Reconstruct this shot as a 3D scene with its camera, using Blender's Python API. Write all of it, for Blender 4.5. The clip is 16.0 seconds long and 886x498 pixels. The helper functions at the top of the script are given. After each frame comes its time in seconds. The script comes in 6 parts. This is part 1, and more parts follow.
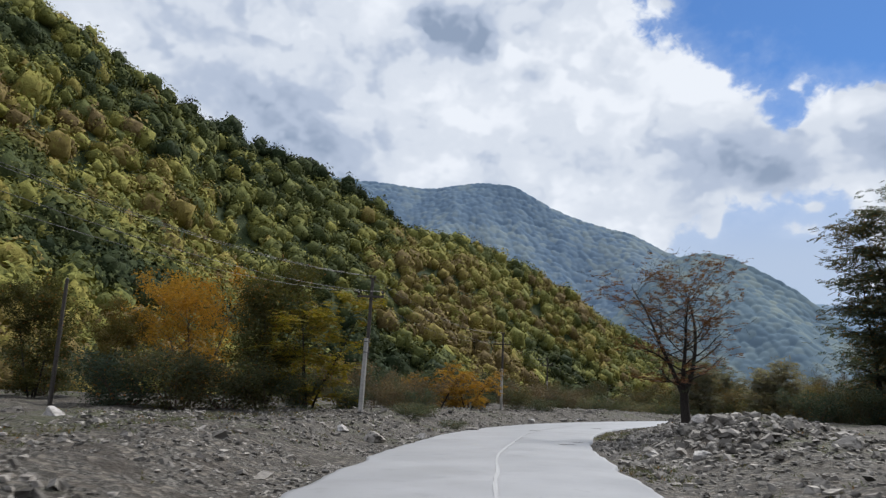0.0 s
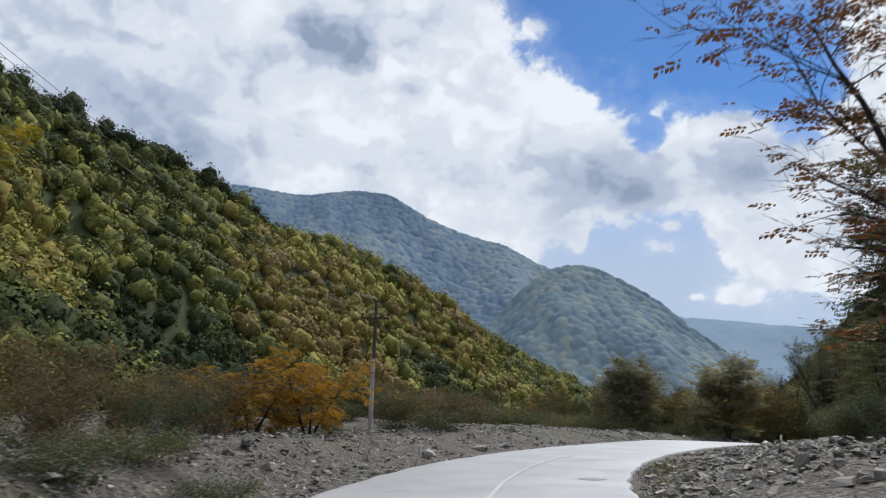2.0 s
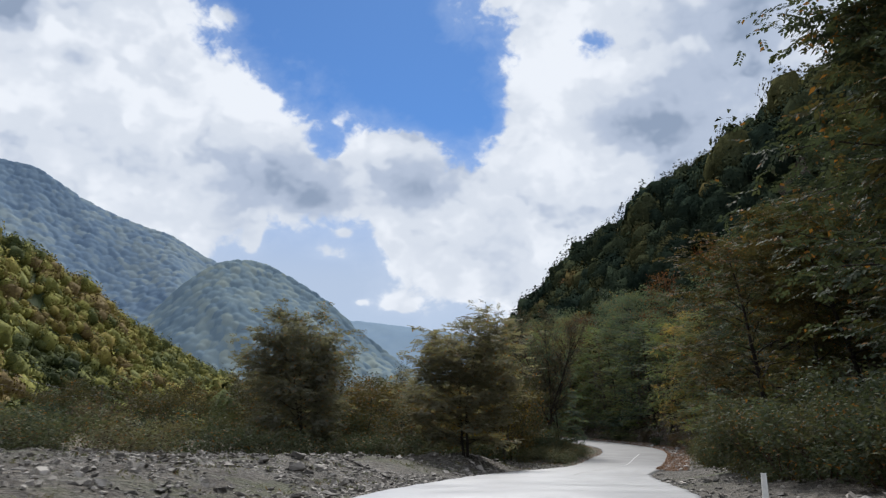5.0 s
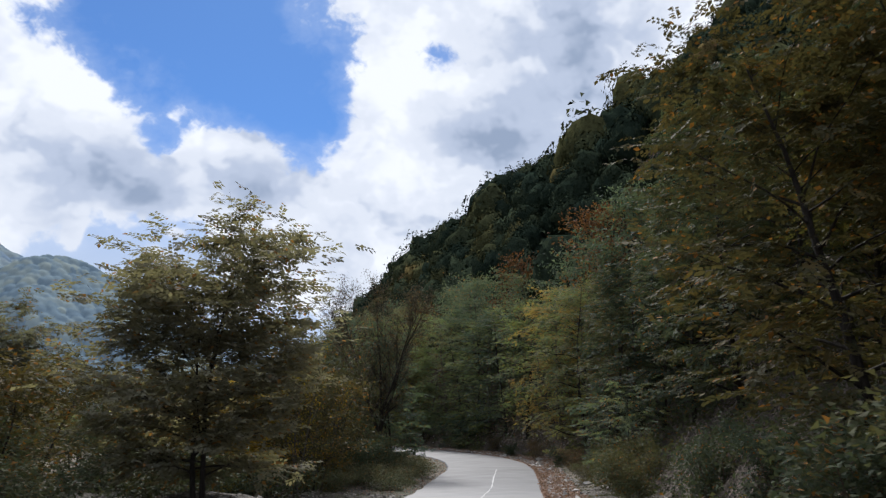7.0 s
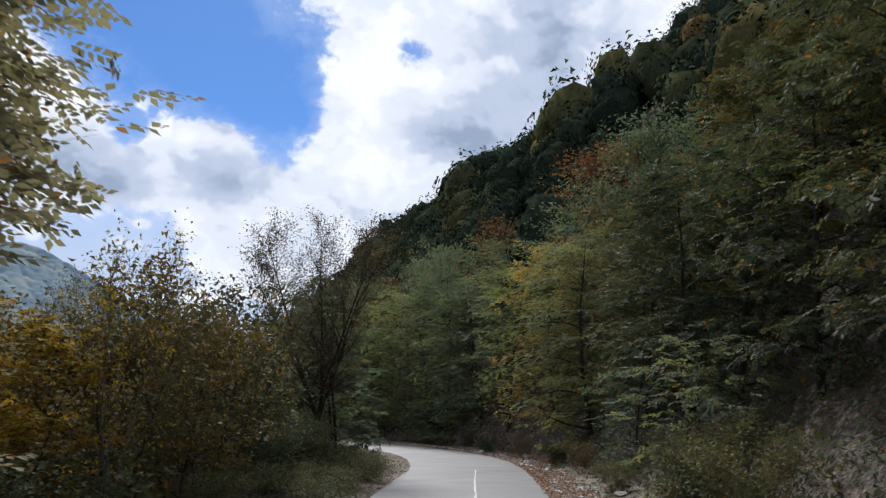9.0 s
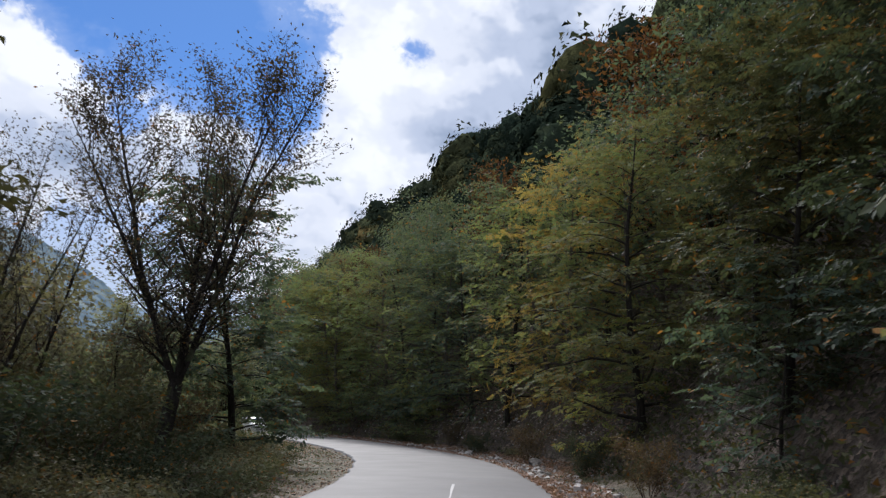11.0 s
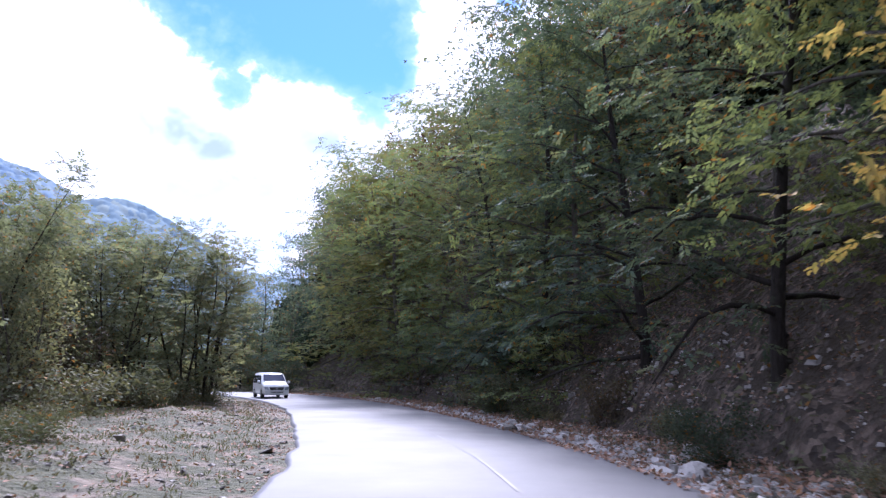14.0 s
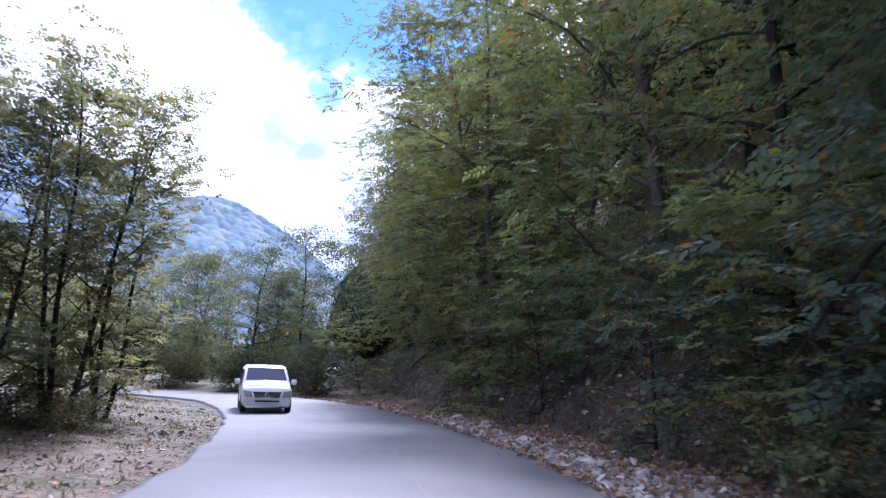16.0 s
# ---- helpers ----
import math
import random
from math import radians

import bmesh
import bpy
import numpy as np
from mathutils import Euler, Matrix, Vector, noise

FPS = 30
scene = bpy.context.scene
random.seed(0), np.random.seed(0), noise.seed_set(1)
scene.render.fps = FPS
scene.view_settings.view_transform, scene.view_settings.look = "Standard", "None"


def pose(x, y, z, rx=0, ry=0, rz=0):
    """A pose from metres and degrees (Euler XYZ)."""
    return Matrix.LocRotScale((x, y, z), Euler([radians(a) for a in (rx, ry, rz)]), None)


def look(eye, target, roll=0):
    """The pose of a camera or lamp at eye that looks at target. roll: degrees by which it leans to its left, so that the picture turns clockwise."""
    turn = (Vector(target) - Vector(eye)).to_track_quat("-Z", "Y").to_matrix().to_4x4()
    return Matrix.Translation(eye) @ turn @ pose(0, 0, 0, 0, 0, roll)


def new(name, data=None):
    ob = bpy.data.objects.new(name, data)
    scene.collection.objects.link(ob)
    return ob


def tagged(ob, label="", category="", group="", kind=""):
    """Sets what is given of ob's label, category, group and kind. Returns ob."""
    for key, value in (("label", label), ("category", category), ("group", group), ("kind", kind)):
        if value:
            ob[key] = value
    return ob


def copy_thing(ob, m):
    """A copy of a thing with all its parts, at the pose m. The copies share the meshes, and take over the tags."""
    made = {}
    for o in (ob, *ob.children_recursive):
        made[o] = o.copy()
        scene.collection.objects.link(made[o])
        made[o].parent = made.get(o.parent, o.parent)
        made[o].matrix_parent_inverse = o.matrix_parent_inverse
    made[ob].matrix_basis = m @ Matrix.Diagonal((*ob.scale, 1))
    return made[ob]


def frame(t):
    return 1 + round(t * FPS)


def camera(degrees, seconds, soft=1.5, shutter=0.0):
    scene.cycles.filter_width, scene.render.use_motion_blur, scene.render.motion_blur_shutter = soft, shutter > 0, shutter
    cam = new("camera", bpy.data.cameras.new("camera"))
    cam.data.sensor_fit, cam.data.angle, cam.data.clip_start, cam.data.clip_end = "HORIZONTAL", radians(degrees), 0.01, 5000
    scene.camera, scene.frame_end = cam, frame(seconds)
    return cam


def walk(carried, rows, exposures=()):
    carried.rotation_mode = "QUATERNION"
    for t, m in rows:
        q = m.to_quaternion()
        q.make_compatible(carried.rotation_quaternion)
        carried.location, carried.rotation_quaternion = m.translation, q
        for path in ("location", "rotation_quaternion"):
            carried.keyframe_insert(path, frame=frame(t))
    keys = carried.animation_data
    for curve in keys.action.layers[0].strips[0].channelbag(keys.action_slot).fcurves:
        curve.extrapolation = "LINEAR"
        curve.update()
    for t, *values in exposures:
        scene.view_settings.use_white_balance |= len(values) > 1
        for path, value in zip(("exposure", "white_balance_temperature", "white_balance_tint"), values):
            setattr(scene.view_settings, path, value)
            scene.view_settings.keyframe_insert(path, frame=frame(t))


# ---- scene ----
cam = camera(59.8, 16.0, 1.3, 0.16)
PATH = [
    (0, (-0.858, 0.151, 1.771), (-0.836, 2.115, 2.148), 1.7),
    (0.5, (-0.600, 7.885, 1.774), (-0.518, 9.844, 2.167), 1.6),
    (1, (0.072, 15.514, 1.766), (0.224, 17.467, 2.169), 1.1),
    (1.5, (0.845, 22.554, 1.796), (1.080, 24.498, 2.204), 0.8),
    (2, (1.976, 29.777, 1.796), (2.318, 31.703, 2.209), 0.9),
    (2.5, (3.427, 36.631, 1.805), (3.900, 38.529, 2.223), 1.0),
    (3, (5.380, 43.166, 1.818), (5.997, 45.023, 2.232), 0.5),
    (3.5, (7.759, 49.572, 1.840), (8.517, 51.374, 2.259), 1.3),
    (4, (10.879, 56.357, 1.805), (11.766, 58.099, 2.226), 1.2),
    (4.5, (14.444, 62.221, 1.796), (15.446, 63.899, 2.222), 0.5),
    (5, (18.042, 67.128, 1.805), (19.150, 68.738, 2.229), 0.1),
    (7.5, (36.649, 86.489, 1.461), (38.099, 87.796, 1.897), -0.7),
    (8, (39.461, 89.171, 1.250), (40.922, 90.466, 1.681), -0.6),
    (8.5, (42.054, 91.620, 1.044), (43.523, 92.908, 1.473), -0.4),
    (11, (60.536, 105.968, 0.066), (62.013, 107.246, 0.498), 1.4),
    (11.5, (64.504, 109.349, -0.184), (65.972, 110.651, 0.207), 0.8),
    (12, (68.459, 112.702, -0.217), (69.912, 114.027, 0.144), 0.1),
    (12.5, (72.719, 116.374, -0.189), (74.151, 117.726, 0.154), -0.2),
    (13, (77.046, 120.209, -0.157), (78.449, 121.595, 0.175), -0.6),
    (13.5, (81.265, 124.187, -0.174), (82.624, 125.618, 0.151), -0.2),
    (14, (85.375, 128.538, -0.169), (86.684, 130.015, 0.151), 0.4),
    (14.5, (89.449, 133.231, -0.175), (90.709, 134.752, 0.141), 0.7),
    (15, (93.458, 138.151, -0.218), (94.675, 139.708, 0.093), 0.9),
    (15.5, (97.670, 143.759, -0.306), (98.841, 145.350, 0.007), 1.3),
    (16, (101.660, 149.615, -0.259), (102.787, 151.238, 0.055), 1.4),
]
EXPOSURES = [(0, -0.05, 6000, 10), (5, -0.05, 6000, 10), (7.5, 0.15, 5950, 12), (8.7, 0.18, 5950, 12), (10.8, 0.1, 5900, 13), (11.1, 0.2, 5900, 14), (11.5, 0.5, 5750, 18), (12.1, 0.8, 5600, 22), (12.8, 1.0, 5300, 26), (14.0, 1.22, 5200, 29), (16, 1.35, 5150, 30)]
walk(cam, [(t, look(eye, target, roll)) for t, eye, target, roll in PATH], EXPOSURES)

# ---- light ----
SUN_AZ, SUN_EL = 37.0, 44.0
world = bpy.data.worlds.new("sky")
scene.world = world
world.use_nodes = True


class Net:
    """A short way to wire nodes."""

    def __init__(self, tree):
        self.tree = tree
        self.nodes = tree.nodes
        self.nodes.clear()

    def plug(self, socket, value):
        if isinstance(value, bpy.types.NodeSocket):
            self.tree.links.new(value, socket)
        elif isinstance(value, (tuple, list)) and len(value) == 3 and socket.type == "RGBA":
            socket.default_value = (*value, 1)
        else:
            socket.default_value = value

    def add(self, kind, out=0, **ins):
        n = self.nodes.new(kind)
        for k, v in ins.items():
            key = int(k[1:]) if k[0] == "i" and k[1:].isdigit() else k.replace("_", " ")
            self.plug(n.inputs[key], v)
        return n.outputs[out]

    def math(self, op, a, b=0.0, c=0.0):
        n = self.nodes.new("ShaderNodeMath")
        n.operation = op
        for i, v in enumerate((a, b, c)):
            self.plug(n.inputs[i], v)
        return n.outputs[0]

    def mix(self, f, a, b, mode="MIX"):
        n = self.nodes.new("ShaderNodeMix")
        n.data_type, n.blend_type = "RGBA", mode
        self.plug(n.inputs[0], f)
        self.plug(n.inputs[6], a)
        self.plug(n.inputs[7], b)
        return n.outputs[2]

    def ramp(self, f, stops, mode="LINEAR"):
        n = self.nodes.new("ShaderNodeValToRGB")
        n.color_ramp.interpolation = mode
        e = n.color_ramp.elements
        while len(e) < len(stops):
            e.new(0.5)
        for k, (pos, col) in enumerate(stops):
            e[k].position = pos
            e[k].color = (*col, 1) if isinstance(col, tuple) else (col, col, col, 1)
        self.plug(n.inputs[0], f)
        return n.outputs[0]

    def noise(self, vec, scale, detail=4.0, rough=0.55, out=0):
        return self.add("ShaderNodeTexNoise", out, Vector=vec, Scale=scale, Detail=detail, Roughness=rough)

    def step(self, f, lo, hi):
        n = self.nodes.new("ShaderNodeMapRange")
        n.interpolation_type = "SMOOTHSTEP"
        self.plug(n.inputs[0], f)
        self.plug(n.inputs[1], lo)
        self.plug(n.inputs[2], hi)
        return n.outputs[0]


def build_sky():
    n = Net(world.node_tree)
    sky = n.nodes.new("ShaderNodeTexSky")
    sky.sky_type, sky.sun_disc = "NISHITA", False
    sky.sun_elevation, sky.sun_rotation = radians(SUN_EL), radians(SUN_AZ)
    sky.altitude, sky.air_density, sky.dust_density, sky.ozone_density = 900, 1.0, 0.25, 2.5
    way = n.add("ShaderNodeTexCoord", 0)
    sep = n.nodes.new("ShaderNodeSeparateXYZ")
    n.plug(sep.inputs[0], way)
    az = n.math("DEGREES", n.math("ARCTAN2", sep.outputs[0], sep.outputs[1]))
    el = n.math("DEGREES", n.math("ARCSINE", sep.outputs[2]))

    def blob(a, e, ra, re):
        u = n.math("DIVIDE", n.math("SUBTRACT", az, a), ra)
        v = n.math("DIVIDE", n.math("SUBTRACT", el, e), re)
        d = n.math("ADD", n.math("MULTIPLY", u, u), n.math("MULTIPLY", v, v))
        return n.math("EXPONENT", n.math("MULTIPLY", d, -1.0))

    def total(base, blobs):
        out = base
        for w, *b in blobs:
            out = n.math("MULTIPLY_ADD", blob(*b), w, out)
        return out

    pos = n.add("ShaderNodeCombineXYZ", 0, X=n.math("MULTIPLY", az, 0.1), Y=n.math("MULTIPLY", el, 0.125), Z=3.7)
    puffs = n.noise(pos, 1.1, 9.0, 0.58)
    warp = n.add("ShaderNodeVectorMath", 0, i0=pos, i1=n.noise(pos, 2.2, 3.0, 0.6, 1))

    def heads(vec, scale, detail):
        v = n.nodes.new("ShaderNodeTexVoronoi")
        v.feature, v.normalize = "SMOOTH_F1", True
        n.plug(v.inputs["Vector"], vec)
        for k, x in (("Scale", scale), ("Smoothness", 0.35), ("Detail", detail), ("Roughness", 0.55)):
            v.inputs[k].default_value = x
        return n.math("SUBTRACT", 0.40, v.outputs[0])

    billow = heads(warp, 2.3, 3.0)
    # cloud cover: open blue between the two banks, thin haze under them
    cover = total(0.70, SKY_COVER)
    dens = n.math("ADD", cover, n.math("MULTIPLY", n.math("SUBTRACT", puffs, 0.5), 2.0))
    dens = n.math("ADD", dens, n.math("MULTIPLY", billow, 1.15))
    mask = n.step(dens, 0.44, 0.70)
    thin = n.step(dens, 0.0, 0.8)
    past = n.add("ShaderNodeVectorMath", 0, i0=warp, i1=(0.08, 0.17, 0.0))
    relief = n.math("MULTIPLY", n.math("SUBTRACT", heads(warp, 1.5, 1.3), heads(past, 1.5, 1.3)), 1.45)
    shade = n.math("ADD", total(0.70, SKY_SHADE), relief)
    shade = n.math("ADD", shade, n.math("MULTIPLY", billow, 0.15))
    shade = n.math("ADD", shade, n.math("MULTIPLY", n.math("SUBTRACT", n.noise(pos, 0.8, 3.0, 0.45), 0.5), 1.1))
    cloud = n.ramp(shade, [(0.1, (3.1, 3.7, 4.7)), (0.42, (5.1, 5.6, 6.5)), (0.7, (7.5, 7.7, 8.0)), (1.0, (9.2, 9.2, 9.2))], "EASE")
    blue = n.mix(1.0, sky.outputs[0], (0.42, 0.70, 0.98), "MULTIPLY")
    low = n.step(el, 22.0, 9.0)
    hazed = n.mix(n.math("MULTIPLY_ADD", low, 0.84, 0.06), blue, (5.5, 6.1, 7.0))
    soft = n.mix(n.math("MULTIPLY", thin, 0.32), hazed, (7.0, 7.6, 8.6))
    col = n.mix(mask, soft, cloud)
    bg = n.nodes.new("ShaderNodeBackground")
    n.plug(bg.inputs[0], col)
    bg.inputs[1].default_value = 0.1
    out = n.nodes.new("ShaderNodeOutputWorld")
    n.plug(out.inputs[0], bg.outputs[0])


# weight, azimuth, elevation and their radii, in degrees
SKY_COVER = [
    (-1.6, 25.5, 30.5, 9.0, 6.8), (-0.8, 37.3, 21.8, 2.6, 3.2), (-0.8, 33, 24, 5.0, 3.6), (0.55, 16.5, 23.2, 3.6, 1.3), (0.3, 21, 22.6, 1.6, 0.5), (-0.3, 25.8, 19.2, 1.6, 1.2),
    (-0.37, 46.3, 27.0, 2.0, 1.0), (0.45, 30.5, 18.6, 4.0, 1.8), (0.4, 23.0, 18.0, 3.0, 1.6), (0.45, 8, 17, 8.0, 7.0), (0.35, 36, 14.5, 5.0, 3.0),
    (-1.0, 24.6, 9.2, 6.4, 4.4), (-0.75, 33.5, 6.5, 5.5, 3.0), (0.5, 14.5, 12.0, 2.4, 3.0), (0.62, 26.0, 11.7, 1.8, 0.8), (0.5, 27.0, 13.3, 0.7, 0.4), (0.6, 20.4, 12.6, 0.6, 1.0), (0.6, 31.2, 8.1, 1.5, 0.7),
    (0.6, 28.4, 8.2, 0.7, 0.35), (0.22, 17.5, 27.8, 1.2, 0.6), (0.5, 52, 18, 12.0, 12.0), (0.5, -20, 18, 20.0, 14.0), (0.4, -2, 26, 10.0, 6.0),
]
SKY_SHADE = [
    (-0.38, -0.5, 27.6, 3.0, 2.0), (-0.35, 3.0, 25.6, 1.4, 1.3), (-0.5, 7.4, 23.5, 1.4, 0.9), (0.25, 5.5, 26.5, 1.2, 3.0), (-0.42, -8, 16.8, 6.0, 2.6), (-0.34, -13, 20, 6.0, 3.0), (0.2, 0.5, 21.5, 6.0, 2.2),
    (0.22, 11, 17, 3.6, 4.0), (0.28, 15.8, 12.5, 2.0, 3.0), (-0.5, 20.8, 17.2, 3.6, 1.5), (-0.4, 24.5, 15.6, 4.0, 1.2), (0.25, 31, 19.6, 5.0, 0.9), (0.2, 35, 14, 3.0, 2.0), (-0.2, 33, 16.6, 3.0, 1.0),
    (-0.50, 50.2, 20.8, 4.6, 2.6), (-0.45, 58, 26.5, 5.0, 4.0), (0.2, 43.5, 23, 2.0, 4.0), (0.2, 20, 22.6, 4.0, 1.0),
]
build_sky()
sun = new("sun", bpy.data.lights.new("sun", "SUN"))
sun.data.energy, sun.data.angle, sun.data.color = 4.5, radians(10.0), (1.0, 0.93, 0.82)
_d = Vector((math.sin(radians(SUN_AZ)) * math.cos(radians(SUN_EL)), math.cos(radians(SUN_AZ)) * math.cos(radians(SUN_EL)), math.sin(radians(SUN_EL))))
sun.matrix_world = look((_d * 300).to_tuple(), (0, 0, 0))


# ---- materials ----
def material(name):
    m = bpy.data.materials.new(name)
    m.use_nodes = True
    return m, Net(m.node_tree)


def finish(n, colour, rough, bump=None, strength=0.4, dist=0.02, metal=0.0, spec=0.5, translucent=None):
    p = n.nodes.new("ShaderNodeBsdfPrincipled")
    n.plug(p.inputs["Base Color"], colour)
    n.plug(p.inputs["Roughness"], rough)
    n.plug(p.inputs["Metallic"], metal)
    n.plug(p.inputs["Specular IOR Level"], spec)
    if bump is not None:
        b = n.nodes.new("ShaderNodeBump")
        b.inputs["Strength"].default_value, b.inputs["Distance"].default_value = strength, dist
        n.plug(b.inputs["Height"], bump)
        n.plug(p.inputs["Normal"], b.outputs[0])
    shader = p.outputs[0]
    if translucent:
        t = n.nodes.new("ShaderNodeBsdfTranslucent")
        n.plug(t.inputs[0], n.mix(1.0, colour, (1.25, 1.2, 0.7), "MULTIPLY"))
        mx = n.nodes.new("ShaderNodeMixShader")
        mx.inputs[0].default_value = translucent
        n.plug(mx.inputs[1], shader)
        n.plug(mx.inputs[2], t.outputs[0])
        shader = mx.outputs[0]
    o = n.nodes.new("ShaderNodeOutputMaterial")
    n.plug(o.inputs[0], shader)


def where(n):
    return n.add("ShaderNodeNewGeometry", 0)


def mat_road():
    m, n = material("pale_asphalt")
    p = where(n)
    big, fine = n.noise(p, 0.18, 4), n.noise(p, 60.0, 3)
    mid = n.noise(p, 1.3, 5)
    xyz = n.nodes.new("ShaderNodeSeparateXYZ")
    n.plug(xyz.inputs[0], p)
    # colour and gloss drop past the bend, standing in for dimmer forest light
    dim_stretch = n.step(n.math("ADD", n.math("ADD", xyz.outputs[0], xyz.outputs[1]), n.math("MULTIPLY", big, 20.0)), 145.0, 200.0)
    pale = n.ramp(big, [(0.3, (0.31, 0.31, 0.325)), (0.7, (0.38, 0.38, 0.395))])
    dimmed = n.ramp(big, [(0.3, (0.075, 0.075, 0.081)), (0.7, (0.105, 0.105, 0.112))])
    c = n.mix(dim_stretch, pale, dimmed)
    c = n.mix(n.math("MULTIPLY", n.step(mid, 0.56, 0.75), 0.3), c, (0.1, 0.1, 0.105))
    c = n.mix(n.math("MULTIPLY", fine, 0.3), c, (0.16, 0.16, 0.165))
    r = n.math("MULTIPLY_ADD", dim_stretch, 0.2, n.ramp(n.noise(p, 0.45, 4), [(0.35, 0.31), (0.7, 0.42)]))
    finish(n, c, r, n.math("ADD", n.math("MULTIPLY", fine, 0.6), mid), 0.05, 0.01, spec=n.math("MULTIPLY_ADD", dim_stretch, -0.27, 0.45))
    return m


def mat_crack(name, col):
    m, n = material(name)
    p = where(n)
    finish(n, n.ramp(n.noise(p, 9.0, 4), [(0.3, tuple(0.75 * v for v in col)), (0.7, col)]), 0.6)
    return m


def mat_ground():
    m, n = material("stony_ground")
    g = n.nodes.new("ShaderNodeNewGeometry")
    p, nrm = g.outputs[0], g.outputs[1]
    vor = n.add("ShaderNodeTexVoronoi", 0, Vector=p, Scale=7.0, Randomness=1.0)
    cell = n.add("ShaderNodeTexVoronoi", 1, Vector=p, Scale=7.0, Randomness=1.0)
    grit = n.add("ShaderNodeTexVoronoi", 1, Vector=p, Scale=19.0, Randomness=1.0)
    fine = n.noise(p, 25.0, 5)
    big = n.noise(p, 0.11, 5, 0.6)
    mid = n.noise(p, 0.9, 6, 0.6)
    pebble = n.ramp(n.add("ShaderNodeSeparateColor", 0, Color=cell), [(0.0, (0.025, 0.022, 0.018)), (0.5, (0.066, 0.056, 0.045)), (1.0, (0.18, 0.158, 0.132))])
    small = n.ramp(n.add("ShaderNodeSeparateColor", 0, Color=grit), [(0.0, (0.018, 0.016, 0.013)), (0.6, (0.06, 0.054, 0.046)), (1.0, (0.20, 0.185, 0.165))])
    pebble = n.mix(n.step(n.noise(p, 2.3, 4), 0.42, 0.58), pebble, small)
    gravel = n.mix(n.math("MULTIPLY", n.step(mid, 0.48, 0.68), 0.8), pebble, (0.036, 0.028, 0.021))
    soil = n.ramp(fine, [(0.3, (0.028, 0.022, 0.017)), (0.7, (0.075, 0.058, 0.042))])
    grass = n.ramp(n.noise(p, 6.0, 6), [(0.3, (0.03, 0.036, 0.016)), (0.7, (0.085, 0.082, 0.045))])
    xyz = n.nodes.new("ShaderNodeSeparateXYZ")
    n.plug(xyz.inputs[0], p)
    green = n.step(n.math("ADD", xyz.outputs[0], xyz.outputs[1]), 168.0, 200.0)
    earth = n.ramp(n.noise(p, 3.0, 6, 0.65), [(0.3, (0.085, 0.066, 0.050)), (0.55, (0.17, 0.135, 0.10)), (0.75, (0.26, 0.215, 0.165))])
    verge = n.mix(green, gravel, n.mix(n.math("MULTIPLY", n.step(n.noise(p, 1.7, 5), 0.5, 0.7), 0.6), earth, pebble))
    c = n.mix(n.step(n.math("MULTIPLY_ADD", green, 0.10, big), 0.50, 0.62), verge, n.mix(n.step(mid, 0.45, 0.62), grass, verge))
    # slope soil and litter; the litter is darkened for shade under the trees
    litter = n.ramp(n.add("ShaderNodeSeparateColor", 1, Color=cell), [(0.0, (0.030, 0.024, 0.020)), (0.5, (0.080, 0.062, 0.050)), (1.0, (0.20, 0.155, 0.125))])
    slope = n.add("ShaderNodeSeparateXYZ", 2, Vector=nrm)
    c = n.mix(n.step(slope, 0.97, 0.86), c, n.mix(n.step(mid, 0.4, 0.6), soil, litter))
    h = n.math("ADD", n.math("MULTIPLY", vor, 0.8), n.math("MULTIPLY", fine, 0.5))
    finish(n, c, 0.85, h, 1.0, 0.10, spec=0.25)
    return m


def mat_rock(name, lo, hi):
    m, n = material(name)
    p = n.add("ShaderNodeTexCoord", 3)
    g = n.add("ShaderNodeNewGeometry", 8)
    rnd = n.add("ShaderNodeObjectInfo", 5)
    f = n.math("FRACT", n.math("ADD", g, rnd))
    c = n.mix(f, lo, hi)
    c = n.mix(n.step(n.noise(p, 2.2, 6), 0.5, 0.7), c, tuple(0.55 * v for v in lo))
    lay = n.noise(p, 14.0, 6)
    finish(n, c, 0.8, n.math("ADD", lay, n.noise(p, 4.0, 3)), 0.6, 0.05, spec=0.35)
    return m


def mat_bark(name, lo, hi):
    m, n = material(name)
    p = n.add("ShaderNodeTexCoord", 3)
    s = n.add("ShaderNodeMapping", 0, Vector=p, Scale=(1.0, 1.0, 0.22))
    f = n.noise(s, 22.0, 6, 0.65)
    c = n.ramp(f, [(0.3, lo), (0.72, hi)])
    c = n.mix(n.step(n.noise(p, 1.6, 4), 0.55, 0.7), c, (0.09, 0.10, 0.06))
    finish(n, c, 0.9, f, 0.8, 0.03, spec=0.2)
    return m


def mat_leaf(name, stops, translucent=0.32, patch=0.35, patch_col=(0.2, 0.13, 0.02)):
    """Leaves: each leaf has its own tone, each tree leans to its own hue, with turned patches."""
    m, n = material(name)
    isl = n.add("ShaderNodeNewGeometry", 8)
    rnd = n.add("ShaderNodeObjectInfo", 5)
    p = where(n)
    f = n.math("MULTIPLY_ADD", isl, 0.42, n.math("MULTIPLY", rnd, 0.58))
    c = n.ramp(f, stops)
    spot = n.step(n.math("MULTIPLY_ADD", n.math("SUBTRACT", rnd, 0.5), 0.22, n.noise(p, 0.55, 4)), 0.52, 0.66)
    c = n.mix(n.math("MULTIPLY", spot, patch), c, patch_col)
    dry = n.step(isl, 0.955, 0.965)
    c = n.mix(n.math("MULTIPLY", dry, 0.8), c, (0.26, 0.12, 0.03))
    finish(n, c, 0.68, None, spec=0.06, translucent=translucent)
    return m


